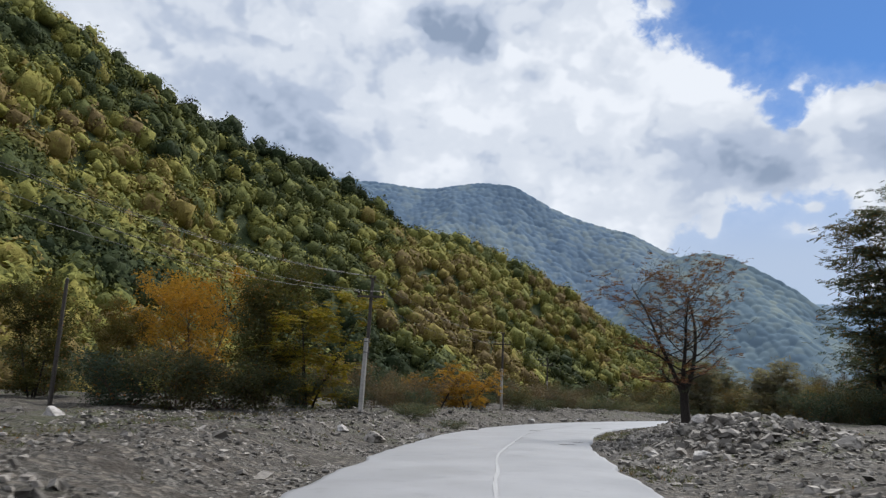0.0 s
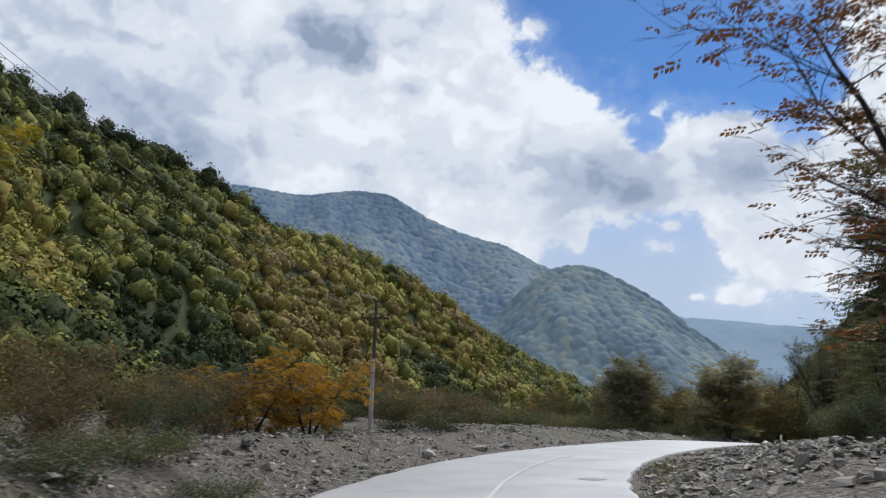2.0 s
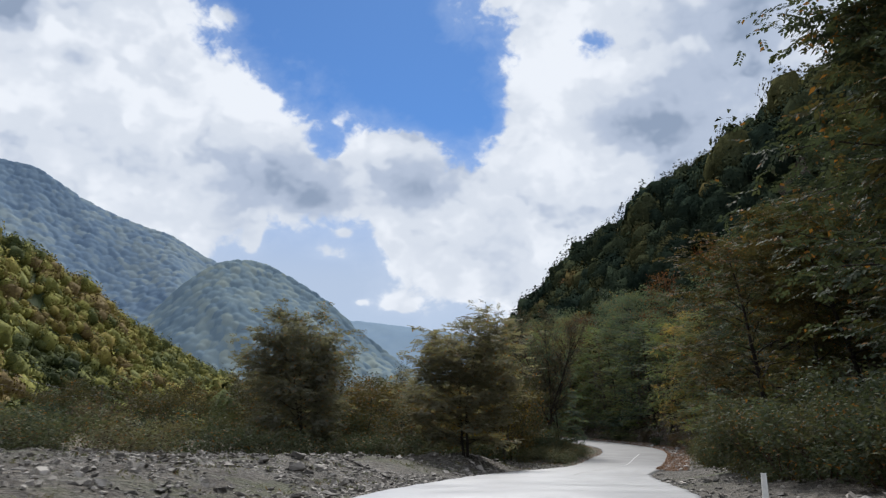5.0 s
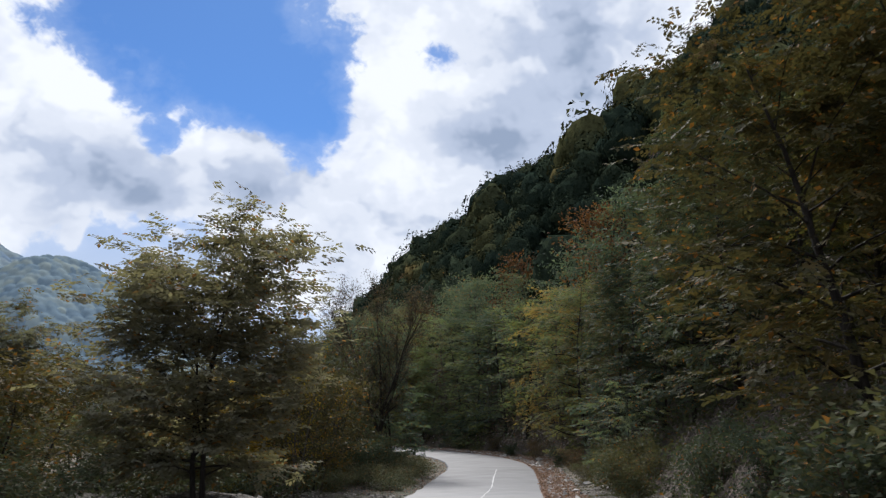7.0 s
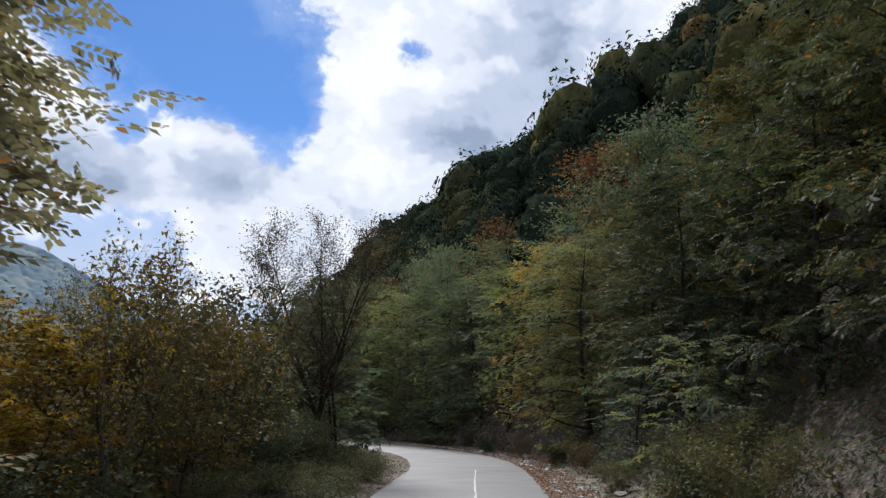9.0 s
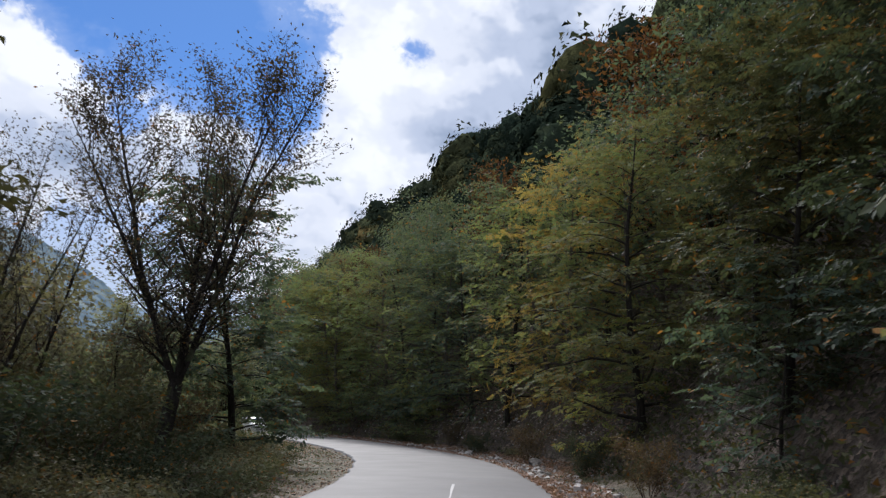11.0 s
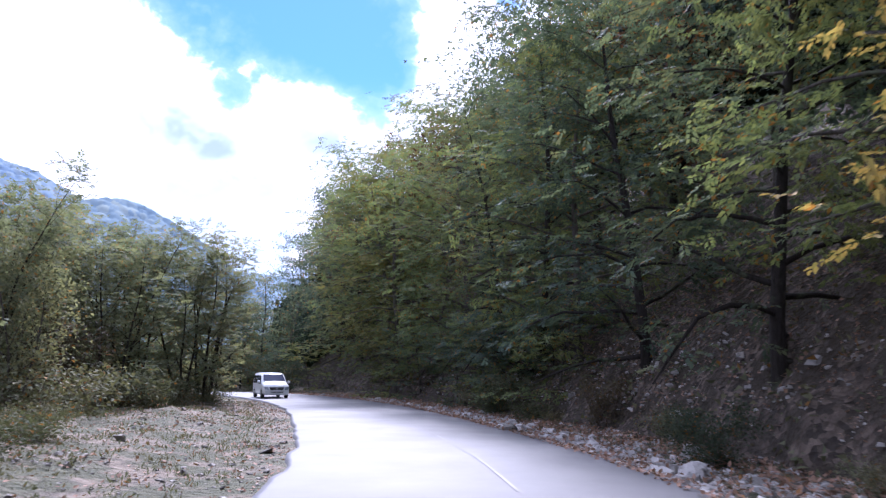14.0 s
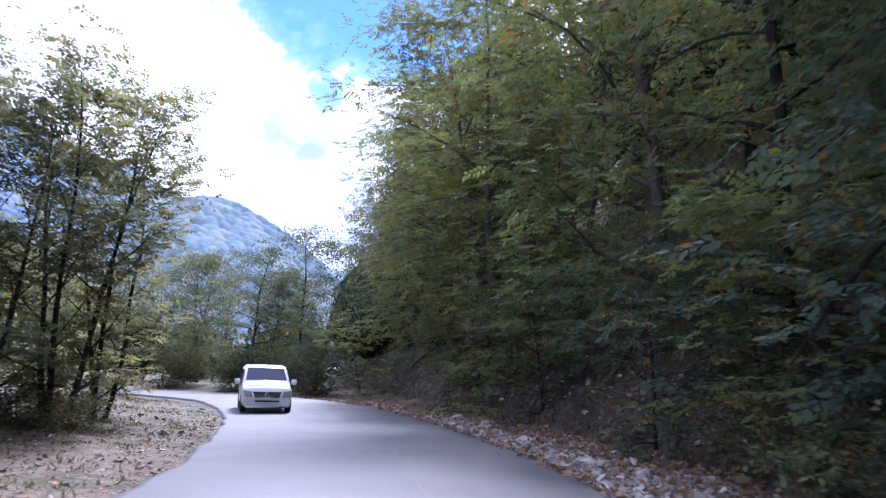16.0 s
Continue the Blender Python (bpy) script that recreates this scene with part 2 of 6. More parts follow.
def mat_forest(name, stops, clump=0.9, vary=0.30, rough=1.0, spec=0.12):
    """Distant crowns: one hue to a crown, kept in the attribute tint, with clumps of lighter and darker leaves."""
    m, n = material(name)
    held = n.nodes.new("ShaderNodeAttribute")
    held.attribute_name = "tint"
    tint = held.outputs[2]
    isl = n.add("ShaderNodeNewGeometry", 8)
    p = where(n)
    f = n.math("ADD", tint, n.math("MULTIPLY", n.math("SUBTRACT", isl, 0.5), vary))
    c = n.ramp(f, stops)
    v = n.math("MULTIPLY_ADD", n.noise(p, 1.4, 3), clump, 1.0 - 0.5 * clump)
    c = n.mix(1.0, c, n.add("ShaderNodeCombineColor", 0, Red=v, Green=v, Blue=v), "MULTIPLY")
    finish(n, c, 0.75, n.noise(p, 1.6, 5, 0.65) if rough else None, rough, 1.2, spec=spec)
    return m


def mat_plain(name, col, rough=0.5, metal=0.0, spec=0.5, vary=0.15, scale=6.0):
    m, n = material(name)
    p = n.add("ShaderNodeTexCoord", 3)
    f = n.noise(p, scale, 5)
    c = n.ramp(f, [(0.25, tuple(v * (1 - vary) for v in col)), (0.75, tuple(min(1, v * (1 + vary)) for v in col))])
    finish(n, c, rough, f, 0.1, 0.005, metal, spec)
    return m


def mat_glass(name, col):
    m, n = material(name)
    finish(n, col, 0.1, spec=0.22)
    return m


ROAD = mat_road()
GROUND = mat_ground()
CRACK = mat_crack("crack_sealer", (0.36, 0.36, 0.37))
PATCH = mat_crack("dark_patch", (0.09, 0.09, 0.095))
STONE = mat_rock("grey_stone", (0.055, 0.049, 0.042), (0.36, 0.33, 0.295))
PALE_STONE = mat_rock("pale_stone", (0.26, 0.245, 0.23), (0.5, 0.47, 0.45))
BARK = mat_bark("grey_bark", (0.035, 0.030, 0.026), (0.13, 0.115, 0.10))
BARK_DARK = mat_bark("dark_bark", (0.012, 0.010, 0.009), (0.045, 0.038, 0.034))
TWIG = mat_bark("brown_twigs", (0.045, 0.03, 0.024), (0.13, 0.085, 0.065))
LEAF_GREEN = mat_leaf("green_leaves", [(0.0, (0.074, 0.110, 0.074)), (0.4, (0.145, 0.188, 0.100)), (0.72, (0.20, 0.235, 0.105)), (1.0, (0.27, 0.27, 0.10))], 0.46, 0.18)
LEAF_DARK = mat_leaf("dark_green_leaves", [(0.0, (0.050, 0.078, 0.070)), (0.5, (0.095, 0.13, 0.10)), (1.0, (0.18, 0.19, 0.10))], 0.42, 0.22)
# LEAF_SHADE: slope leaves darkened in colour for shade; also used for dark shrubs
LEAF_SHADE = mat_leaf("deep_green_shade_leaves", [(0.0, (0.033, 0.048, 0.040)), (0.5, (0.064, 0.083, 0.055)), (1.0, (0.115, 0.115, 0.056))], 0.3, 0.3, (0.10, 0.065, 0.025))
LEAF_GREY = mat_leaf("grey_green_leaves", [(0.0, (0.100, 0.105, 0.090)), (0.5, (0.160, 0.160, 0.126)), (1.0, (0.230, 0.215, 0.150))], 0.45, 0.15, (0.12, 0.10, 0.06))
LEAF_SAGE = mat_leaf("sage_leaves", [(0.0, (0.100, 0.125, 0.092)), (0.5, (0.158, 0.182, 0.128)), (1.0, (0.235, 0.24, 0.155))], 0.46, 0.15, (0.22, 0.17, 0.08))
LEAF_OLIVE = mat_leaf("olive_leaves", [(0.0, (0.045, 0.048, 0.020)), (0.5, (0.080, 0.078, 0.028)), (1.0, (0.125, 0.105, 0.034))], 0.35, 0.25, (0.13, 0.08, 0.025))
LEAF_YELLOW = mat_leaf("yellow_leaves", [(0.0, (0.10, 0.105, 0.02)), (0.5, (0.25, 0.19, 0.024)), (1.0, (0.42, 0.25, 0.028))], 0.35, 0.3, (0.26, 0.12, 0.015))
LEAF_ORANGE = mat_leaf("orange_leaves", [(0.0, (0.13, 0.078, 0.017)), (0.5, (0.27, 0.155, 0.025)), (1.0, (0.40, 0.25, 0.035))], 0.35, 0.3, (0.30, 0.10, 0.012))
LEAF_RUST = mat_leaf("rust_leaves", [(0.0, (0.05, 0.03, 0.02)), (0.5, (0.115, 0.062, 0.034)), (1.0, (0.20, 0.11, 0.045))], 0.25, 0.4, (0.14, 0.05, 0.03))
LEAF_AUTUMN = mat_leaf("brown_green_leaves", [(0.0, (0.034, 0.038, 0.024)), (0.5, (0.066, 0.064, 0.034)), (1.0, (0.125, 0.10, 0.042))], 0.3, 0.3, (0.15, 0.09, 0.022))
LEAF_GOLD = mat_leaf("golden_green_leaves", [(0.0, (0.12, 0.135, 0.060)), (0.5, (0.215, 0.205, 0.080)), (1.0, (0.33, 0.255, 0.09))], 0.42, 0.3, (0.27, 0.14, 0.06))
LEAF_BROWN = mat_leaf("brown_leaves", [(0.0, (0.058, 0.052, 0.040)), (0.5, (0.105, 0.088, 0.062)), (1.0, (0.17, 0.135, 0.075))], 0.25, 0.35, (0.11, 0.06, 0.035))
LEAF_LITTER = mat_leaf("fallen_leaves", [(0.0, (0.14, 0.085, 0.055)), (0.5, (0.30, 0.19, 0.14)), (1.0, (0.46, 0.34, 0.28))], 0.1, 0.3, (0.2, 0.1, 0.07))
HERB = mat_leaf("verge_herbs", [(0.0, (0.038, 0.05, 0.032)), (0.5, (0.09, 0.105, 0.062)), (1.0, (0.20, 0.20, 0.13))], 0.25, 0.4, (0.15, 0.11, 0.06))
FOREST = mat_forest("autumn_forest", [(0.0, (0.030, 0.043, 0.021)), (0.3, (0.070, 0.084, 0.032)), (0.52, (0.140, 0.150, 0.048)), (0.74, (0.24, 0.232, 0.060)), (0.88, (0.245, 0.20, 0.058)), (1.0, (0.16, 0.12, 0.055))], 0.8, rough=0.5, spec=0.03)
# shade on the slope crowns is put into these lowered forest tones
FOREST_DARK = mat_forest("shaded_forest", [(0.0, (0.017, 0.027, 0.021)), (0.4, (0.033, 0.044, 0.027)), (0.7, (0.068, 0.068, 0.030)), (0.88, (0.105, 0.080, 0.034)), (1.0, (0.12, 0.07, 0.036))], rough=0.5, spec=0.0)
# aerial haze is put into the blue, lightened base colours of the far ridges
FOREST_FAR = mat_forest("hazed_far_forest", [(0.0, (0.120, 0.172, 0.245)), (0.5, (0.158, 0.215, 0.280)), (1.0, (0.22, 0.268, 0.29))], 0.12, 0.0, 0.0, 0.0)
FOREST_MID = mat_forest("hazed_middle_forest", [(0.0, (0.125, 0.176, 0.226)), (0.5, (0.165, 0.220, 0.256)), (1.0, (0.235, 0.275, 0.262))], 0.12, 0.0, 0.0, 0.0)
FOREST_FAR2 = mat_forest("hazed_farthest_forest", [(0.0, (0.19, 0.26, 0.345)), (1.0, (0.21, 0.28, 0.355))], 0.15, 0.0, 0.0, 0.0)


# ---- building helpers ----
def mesh_from(name, verts, faces, mat, smooth=False, tint=None, normals=None):
    """A mesh from arrays of places and of equal-sided faces."""
    verts, faces = np.asarray(verts, np.float32), np.asarray(faces, np.int32)
    me = bpy.data.meshes.new(name)
    me.vertices.add(len(verts))
    me.vertices.foreach_set("co", verts.ravel())
    me.loops.add(faces.size)
    me.loops.foreach_set("vertex_index", faces.ravel())
    me.polygons.add(len(faces))
    me.polygons.foreach_set("loop_start", np.arange(0, faces.size, faces.shape[1], dtype=np.int32))
    me.polygons.foreach_set("use_smooth", np.full(len(faces), smooth))
    if tint is not None:
        me.attributes.new("tint", "FLOAT", "POINT").data.foreach_set("value", np.asarray(tint, np.float32))
    if normals is not None:
        me.attributes.new("custom_normal", "FLOAT_VECTOR", "POINT").data.foreach_set("vector", np.asarray(normals, np.float32).ravel())
    me.update(calc_edges=True)
    me.materials.append(mat)
    return me


def bm_mesh(name, bm, mat, smooth=False):
    me = bpy.data.meshes.new(name)
    bm.to_mesh(me)
    bm.free()
    me.materials.append(mat)
    if smooth:
        me.polygons.foreach_set("use_smooth", np.full(len(me.polygons), True))
    return me


def part(name, me, parent, label=""):
    ob = new(name, me)
    ob.parent = parent
    return tagged(ob, label)


def lattice(ix, iy, seed):
    v = np.sin(ix * 127.1 + iy * 311.7 + seed * 74.7) * 43758.5453
    return v - np.floor(v)


def vnoise(x, y, seed=0):
    ix, iy = np.floor(x), np.floor(y)
    fx, fy = x - ix, y - iy
    fx, fy = fx * fx * (3 - 2 * fx), fy * fy * (3 - 2 * fy)
    a, b = lattice(ix, iy, seed), lattice(ix + 1, iy, seed)
    c, d = lattice(ix, iy + 1, seed), lattice(ix + 1, iy + 1, seed)
    return (a + (b - a) * fx) * (1 - fy) + (c + (d - c) * fx) * fy


def fbm(x, y, octaves=4, seed=0):
    out, amp, tot = 0.0, 1.0, 0.0
    for k in range(octaves):
        out = out + amp * vnoise(x * 2**k, y * 2**k, seed + k)
        tot += amp
        amp *= 0.5
    return out / tot


def smooth01(v, lo, hi):
    t = np.clip((v - lo) / (hi - lo), 0, 1)
    return t * t * (3 - 2 * t)


def spline(points, step):
    """A smooth line through the points, resampled at even steps."""
    p = np.array(points, float)
    p = np.vstack([2 * p[0] - p[1], p, 2 * p[-1] - p[-2]])
    out = []
    for k in range(1, len(p) - 2):
        a, b, c, d = p[k - 1 : k + 3]
        t = np.linspace(0, 1, 24, endpoint=False)[:, None]
        out.append(0.5 * (2 * b + (c - a) * t + (2 * a - 5 * b + 4 * c - d) * t**2 + (3 * b - a - 3 * c + d) * t**3))
    out = np.vstack(out + [p[-2:-1]])
    along = np.r_[0, np.cumsum(np.linalg.norm(np.diff(out, axis=0), axis=1))]
    s = np.arange(0, along[-1], step)
    return np.stack([np.interp(s, along, out[:, k]) for k in range(out.shape[1])], 1)


def side_of(line, x, y):
    """Distance from a line, positive to its right, and the index of the nearest place on it."""
    x, y = np.ravel(x), np.ravel(y)
    d, k = np.empty(len(x)), np.empty(len(x), int)
    tan = np.gradient(line, axis=0)
    tan /= np.linalg.norm(tan, axis=1)[:, None]
    for a in range(0, len(x), 4000):
        px, py = x[a : a + 4000, None] - line[:, 0], y[a : a + 4000, None] - line[:, 1]
        q = px**2 + py**2
        j = q.argmin(1)
        r = np.arange(len(j))
        cross = px[r, j] * tan[j, 1] - py[r, j] * tan[j, 0]
        d[a : a + 4000], k[a : a + 4000] = np.sqrt(q[r, j]) * np.sign(cross), j
    return d, k


# ---- the lie of the land ----
ROAD_LINE = spline([(-1.2, -60), (-0.9, -30), (-0.5, 0), (0.2, 15), (1.9, 30), (4.8, 43.2), (9.1, 54.6), (16, 66), (25.2, 76.8), (36.6, 87.6), (48, 97.6),
                    (60.8, 107.6), (72.4, 116.6), (82.6, 125.0), (91.0, 133.6), (98.0, 143.0), (106.6, 157.8), (111.8, 168.6), (115.8, 180), (117.5, 191), (114.5, 202),
                    (107, 212), (96, 219), (80, 226), (50, 236)], 0.5)
FOOT_LINE = spline([(120, -120), (92, -60), (66, 10), (48, 44), (41, 62), (45.5, 78), (54, 90), (66, 101), (77, 110.5), (88, 120), (96.5, 129), (104, 140),
                    (112.5, 155), (118.2, 166.3), (123, 179), (130, 197), (141, 225), (160, 262), (195, 325), (235, 390), (300, 480), (420, 620)], 1.5)
HALF = 3.45


def apron(x, y):
    """How far the tarmac widens on the inside of the bend."""
    return 0.8 * np.exp(-(((x - 33.0) ** 2 + (y - 81.0) ** 2) / 9.0**2))


def fall(x, y):
    """The valley floor drops a little where the road turns along the slope."""
    u = np.clip((x + y - 110.0) / 66.0, 0, 1)
    return -2.0 * (0.7 * u + 0.3 * smooth01(u, 0.0, 1.0))


def land(x, y):
    """The height of the ground."""
    shape = np.shape(x)
    x, y = np.ravel(np.asarray(x, float)), np.ravel(np.asarray(y, float))
    d, k = side_of(ROAD_LINE, x, y)
    f, _ = side_of(FOOT_LINE, x, y)
    wide = np.where(d > 0, apron(x, y), 0.0)
    out = smooth01(np.abs(d) - wide, HALF + 0.6, HALF + 4.9) * (1 - 0.85 * wide)
    far = smooth01(np.abs(d), 6.0, 40.0)
    early = 1 - smooth01(x + y, 120.0, 165.0)
    z = fall(x, y) - 0.07
    rise = np.where(d < 0, 0.30 + 0.45 * early, 0.25 + 0.30 * early)
    z = z + out * (rise + 0.55 * (fbm(x * 0.35, y * 0.35, 4, 3) - 0.5) + 0.35 * (fbm(x * 1.4, y * 1.4, 3, 9) - 0.5))
    z = z + far * (1.6 * (fbm(x * 0.05, y * 0.05, 3, 21) - 0.5))
    # heaps of spoil beside the road
    for hx, hy, rad, high in HEAPS:
        z = z + out * high * np.exp(-(((x - hx) ** 2 + (y - hy) ** 2) / rad**2))
    up = np.maximum(f, 0)
    hill = np.minimum(1.02 * up, 0.75 * up + 14) + np.where(up > 0, 1.2 * (1 - np.exp(-up / 1.5)), 0)
    hill = np.minimum(hill, 135 + 0.1 * up) * (1 + 0.22 * (fbm(x * 0.03, y * 0.03, 3, 5) - 0.5))
    z = z + hill + smooth01(up, 0, 6) * 1.2 * (fbm(x * 0.3, y * 0.3, 4, 33) - 0.5)
    return z.reshape(shape)


HEAPS = [(8.8, 24.5, 2.3, 0.75), (11.5, 27.0, 3.0, 0.55), (10.5, 34.0, 2.6, 0.6), (16.5, 45.5, 3.5, 0.7), (20.5, 53.0, 3.0, 0.5), (-3.5, 43.0, 4.0, 0.35), (2.0, 55.0, 4.0, 0.35), (48.5, 105.0, 3.0, 1.1), (44.0, 102.0, 3.0, 0.8)]


def ground_at(x, y):
    return float(land(np.array([x]), np.array([y]))[0])


def axis_steps(lo, hi, fine, edge_lo, edge_hi):
    inner = list(np.arange(lo, hi + fine * 0.5, fine))
    up, step = [hi], fine
    while up[-1] < edge_hi:
        step *= 1.22
        up.append(up[-1] + step)
    dn, step = [lo], fine
    while dn[-1] > edge_lo:
        step *= 1.22
        dn.append(dn[-1] - step)
    return np.array(dn[:0:-1] + inner + up[1:])


def build_ground():
    xs, ys = axis_steps(-30, 148, 0.9, -3500, 3500), axis_steps(4, 225, 0.9, -1500, 4200)
    gx, gy = np.meshgrid(xs, ys)
    gz = land(gx, gy)
    far = np.hypot(gx - 40, gy - 90)
    f, _ = side_of(FOOT_LINE, gx, gy)
    gz = np.where((far > 700) & (f.reshape(gx.shape) > 0), np.minimum(gz, 90), gz)
    n, m = gx.shape
    v = np.stack([gx, gy, gz], -1).reshape(-1, 3)
    i = np.arange(n * m).reshape(n, m)
    q = np.stack([i[:-1, :-1], i[:-1, 1:], i[1:, 1:], i[1:, :-1]], -1).reshape(-1, 4)
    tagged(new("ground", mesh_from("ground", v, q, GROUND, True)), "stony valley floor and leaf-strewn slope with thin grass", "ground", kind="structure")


def road_frame():
    t = np.gradient(ROAD_LINE, axis=0)
    t /= np.linalg.norm(t, axis=1)[:, None]
    return t, np.stack([t[:, 1], -t[:, 0]], 1)


def build_road():
    t, right = road_frame()
    across = np.r_[-1, -0.988, np.linspace(-0.96, 0.96, 13), 0.988, 1]
    k = np.arange(len(ROAD_LINE))
    edge = HALF + 0.16 * (fbm(k * 0.35, k * 0.0, 3, 4) - 0.5)[:, None] * 2 * np.abs(across) ** 8
    extra = apron(ROAD_LINE[:, 0], ROAD_LINE[:, 1])[:, None] * np.maximum(across, 0)
    p = ROAD_LINE[:, None, :] + right[:, None, :] * (across[None, :] * edge + extra)[..., None]
    z = fall(p[..., 0], p[..., 1]) + 0.03 + 0.05 * (1 - across**2) - 0.16 * (np.abs(across) > 0.995)
    z = z + 0.002 * (fbm(p[..., 0] * 0.8, p[..., 1] * 0.8, 3, 8) - 0.5)
    v = np.concatenate([p, z[..., None]], -1).reshape(-1, 3)
    n, m = len(ROAD_LINE), len(across)
    i = np.arange(n * m).reshape(n, m)
    q = np.stack([i[:-1, :-1], i[:-1, 1:], i[1:, 1:], i[1:, :-1]], -1).reshape(-1, 4)
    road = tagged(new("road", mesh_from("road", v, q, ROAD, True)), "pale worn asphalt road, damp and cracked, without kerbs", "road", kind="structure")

    def ribbon(name, a, b, off, wide, mat, label, seed):
        r = np.arange(a, b)
        o = off + 0.14 * (fbm(r * 0.06, r * 0.0, 3, seed) - 0.5) * 2
        w = wide * (0.5 + vnoise(r * 0.5, r * 0.0, seed + 5))
        rows = []
        for s in (-1, 1):
            xy = ROAD_LINE[r] + right[r] * (o + s * w)[:, None]
            zz = fall(xy[:, 0], xy[:, 1]) + 0.042 + 0.05 * (1 - (o / HALF) ** 2)
            rows.append(np.c_[xy, zz])
        vv = np.stack(rows, 1).reshape(-1, 3)
        j = np.arange(len(r) - 1) * 2
        part(name, mesh_from(name, vv, np.stack([j, j + 1, j + 3, j + 2], 1), mat), road, label)

    ribbon("sealed_crack", 118, 250, 0.25, 0.045, CRACK, "wavering pale sealed crack", 2)
    ribbon("sealed_crack", 330, 430, 0.4, 0.035, CRACK, "wavering pale sealed crack", 6)
    ribbon("sealed_crack", 470, 560, 0.6, 0.03, PATCH, "dark hairline crack", 11)

    def pothole(x, y, a, b, turn):
        ang = np.linspace(0, 2 * np.pi, 18, endpoint=False)
        rr = 1 + 0.35 * (vnoise(ang * 1.7, ang * 0 + x, 3) - 0.5) * 2
        px, py = a * rr * np.cos(ang), b * rr * np.sin(ang)
        c, s = math.cos(turn), math.sin(turn)
        xs, ys = x + px * c - py * s, y + px * s + py * c
        dd, _ = side_of(ROAD_LINE, xs, ys)
        zz = fall(xs, ys) + 0.04 + 0.05 * (1 - (dd / HALF) ** 2)
        cz = float(zz.mean()) - 0.001
        v = np.r_[np.c_[xs, ys, zz], [[x, y, cz]]]
        f = np.array([[i, (i + 1) % 18, 18] for i in range(18)])
        part("pothole", mesh_from("pothole", v, f, PATCH), road, "shallow dark pothole")

    pothole(4.6, 31.5, 0.45, 0.28, 0.3)
    pothole(5.4, 33.5, 0.30, 0.2, 0.1)
    pothole(5.0, 44.0, 0.5, 0.25, 0.5)
    pothole(9.9, 50.5, 0.45, 0.3, 0.6)
    pothole(92.6, 133.0, 0.5, 0.2, 0.9)


# ---- rocks ----
ICO_V = np.array([(0, 0, 1), (0.894, 0, 0.447), (0.276, 0.851, 0.447), (-0.724, 0.526, 0.447), (-0.724, -0.526, 0.447), (0.276, -0.851, 0.447),
                  (0.724, 0.526, -0.447), (-0.276, 0.851, -0.447), (-0.894, 0, -0.447), (-0.276, -0.851, -0.447), (0.724, -0.526, -0.447), (0, 0, -1)])
ICO_F = np.array([(0, 1, 2), (0, 2, 3), (0, 3, 4), (0, 4, 5), (0, 5, 1), (1, 6, 2), (2, 7, 3), (3, 8, 4), (4, 9, 5), (5, 10, 1),
                  (2, 6, 7), (3, 7, 8), (4, 8, 9), (5, 9, 10), (1, 10, 6), (11, 7, 6), (11, 8, 7), (11, 9, 8), (11, 10, 9), (11, 6, 10)])


def split_ico(v, f):
    v, cache, out = [tuple(p) for p in v], {}, []

    def mid(a, b):
        key = (min(a, b), max(a, b))
        if key not in cache:
            p = np.add(v[a], v[b])
            v.append(tuple(p / np.linalg.norm(p)))
            cache[key] = len(v) - 1
        return cache[key]

    for a, b, c in f:
        x, y, z = mid(a, b), mid(b, c), mid(c, a)
        out += [(a, x, z), (x, b, y), (z, y, c), (x, y, z)]
    return np.array(v), np.array(out)


ICO2 = split_ico(ICO_V, ICO_F)
ICO3 = split_ico(*ICO2)


def rock_mesh(name, seed, mat):
    """A broken stone: a ball cut by random flats and roughened."""
    rng = np.random.default_rng(seed)
    v, f = ICO3
    v = v.copy()
    for _ in range(9):
        w = rng.normal(size=3)
        w /= np.linalg.norm(w)
        over = v @ w - rng.uniform(0.45, 0.75)
        v -= np.maximum(over, 0)[:, None] * w
    v *= 1 + 0.05 * rng.normal(size=(len(v), 1))
    v *= rng.uniform(0.7, 1.1, 3) * (1, 0.8, 0.62)
    return mesh_from(name, v, f, mat)


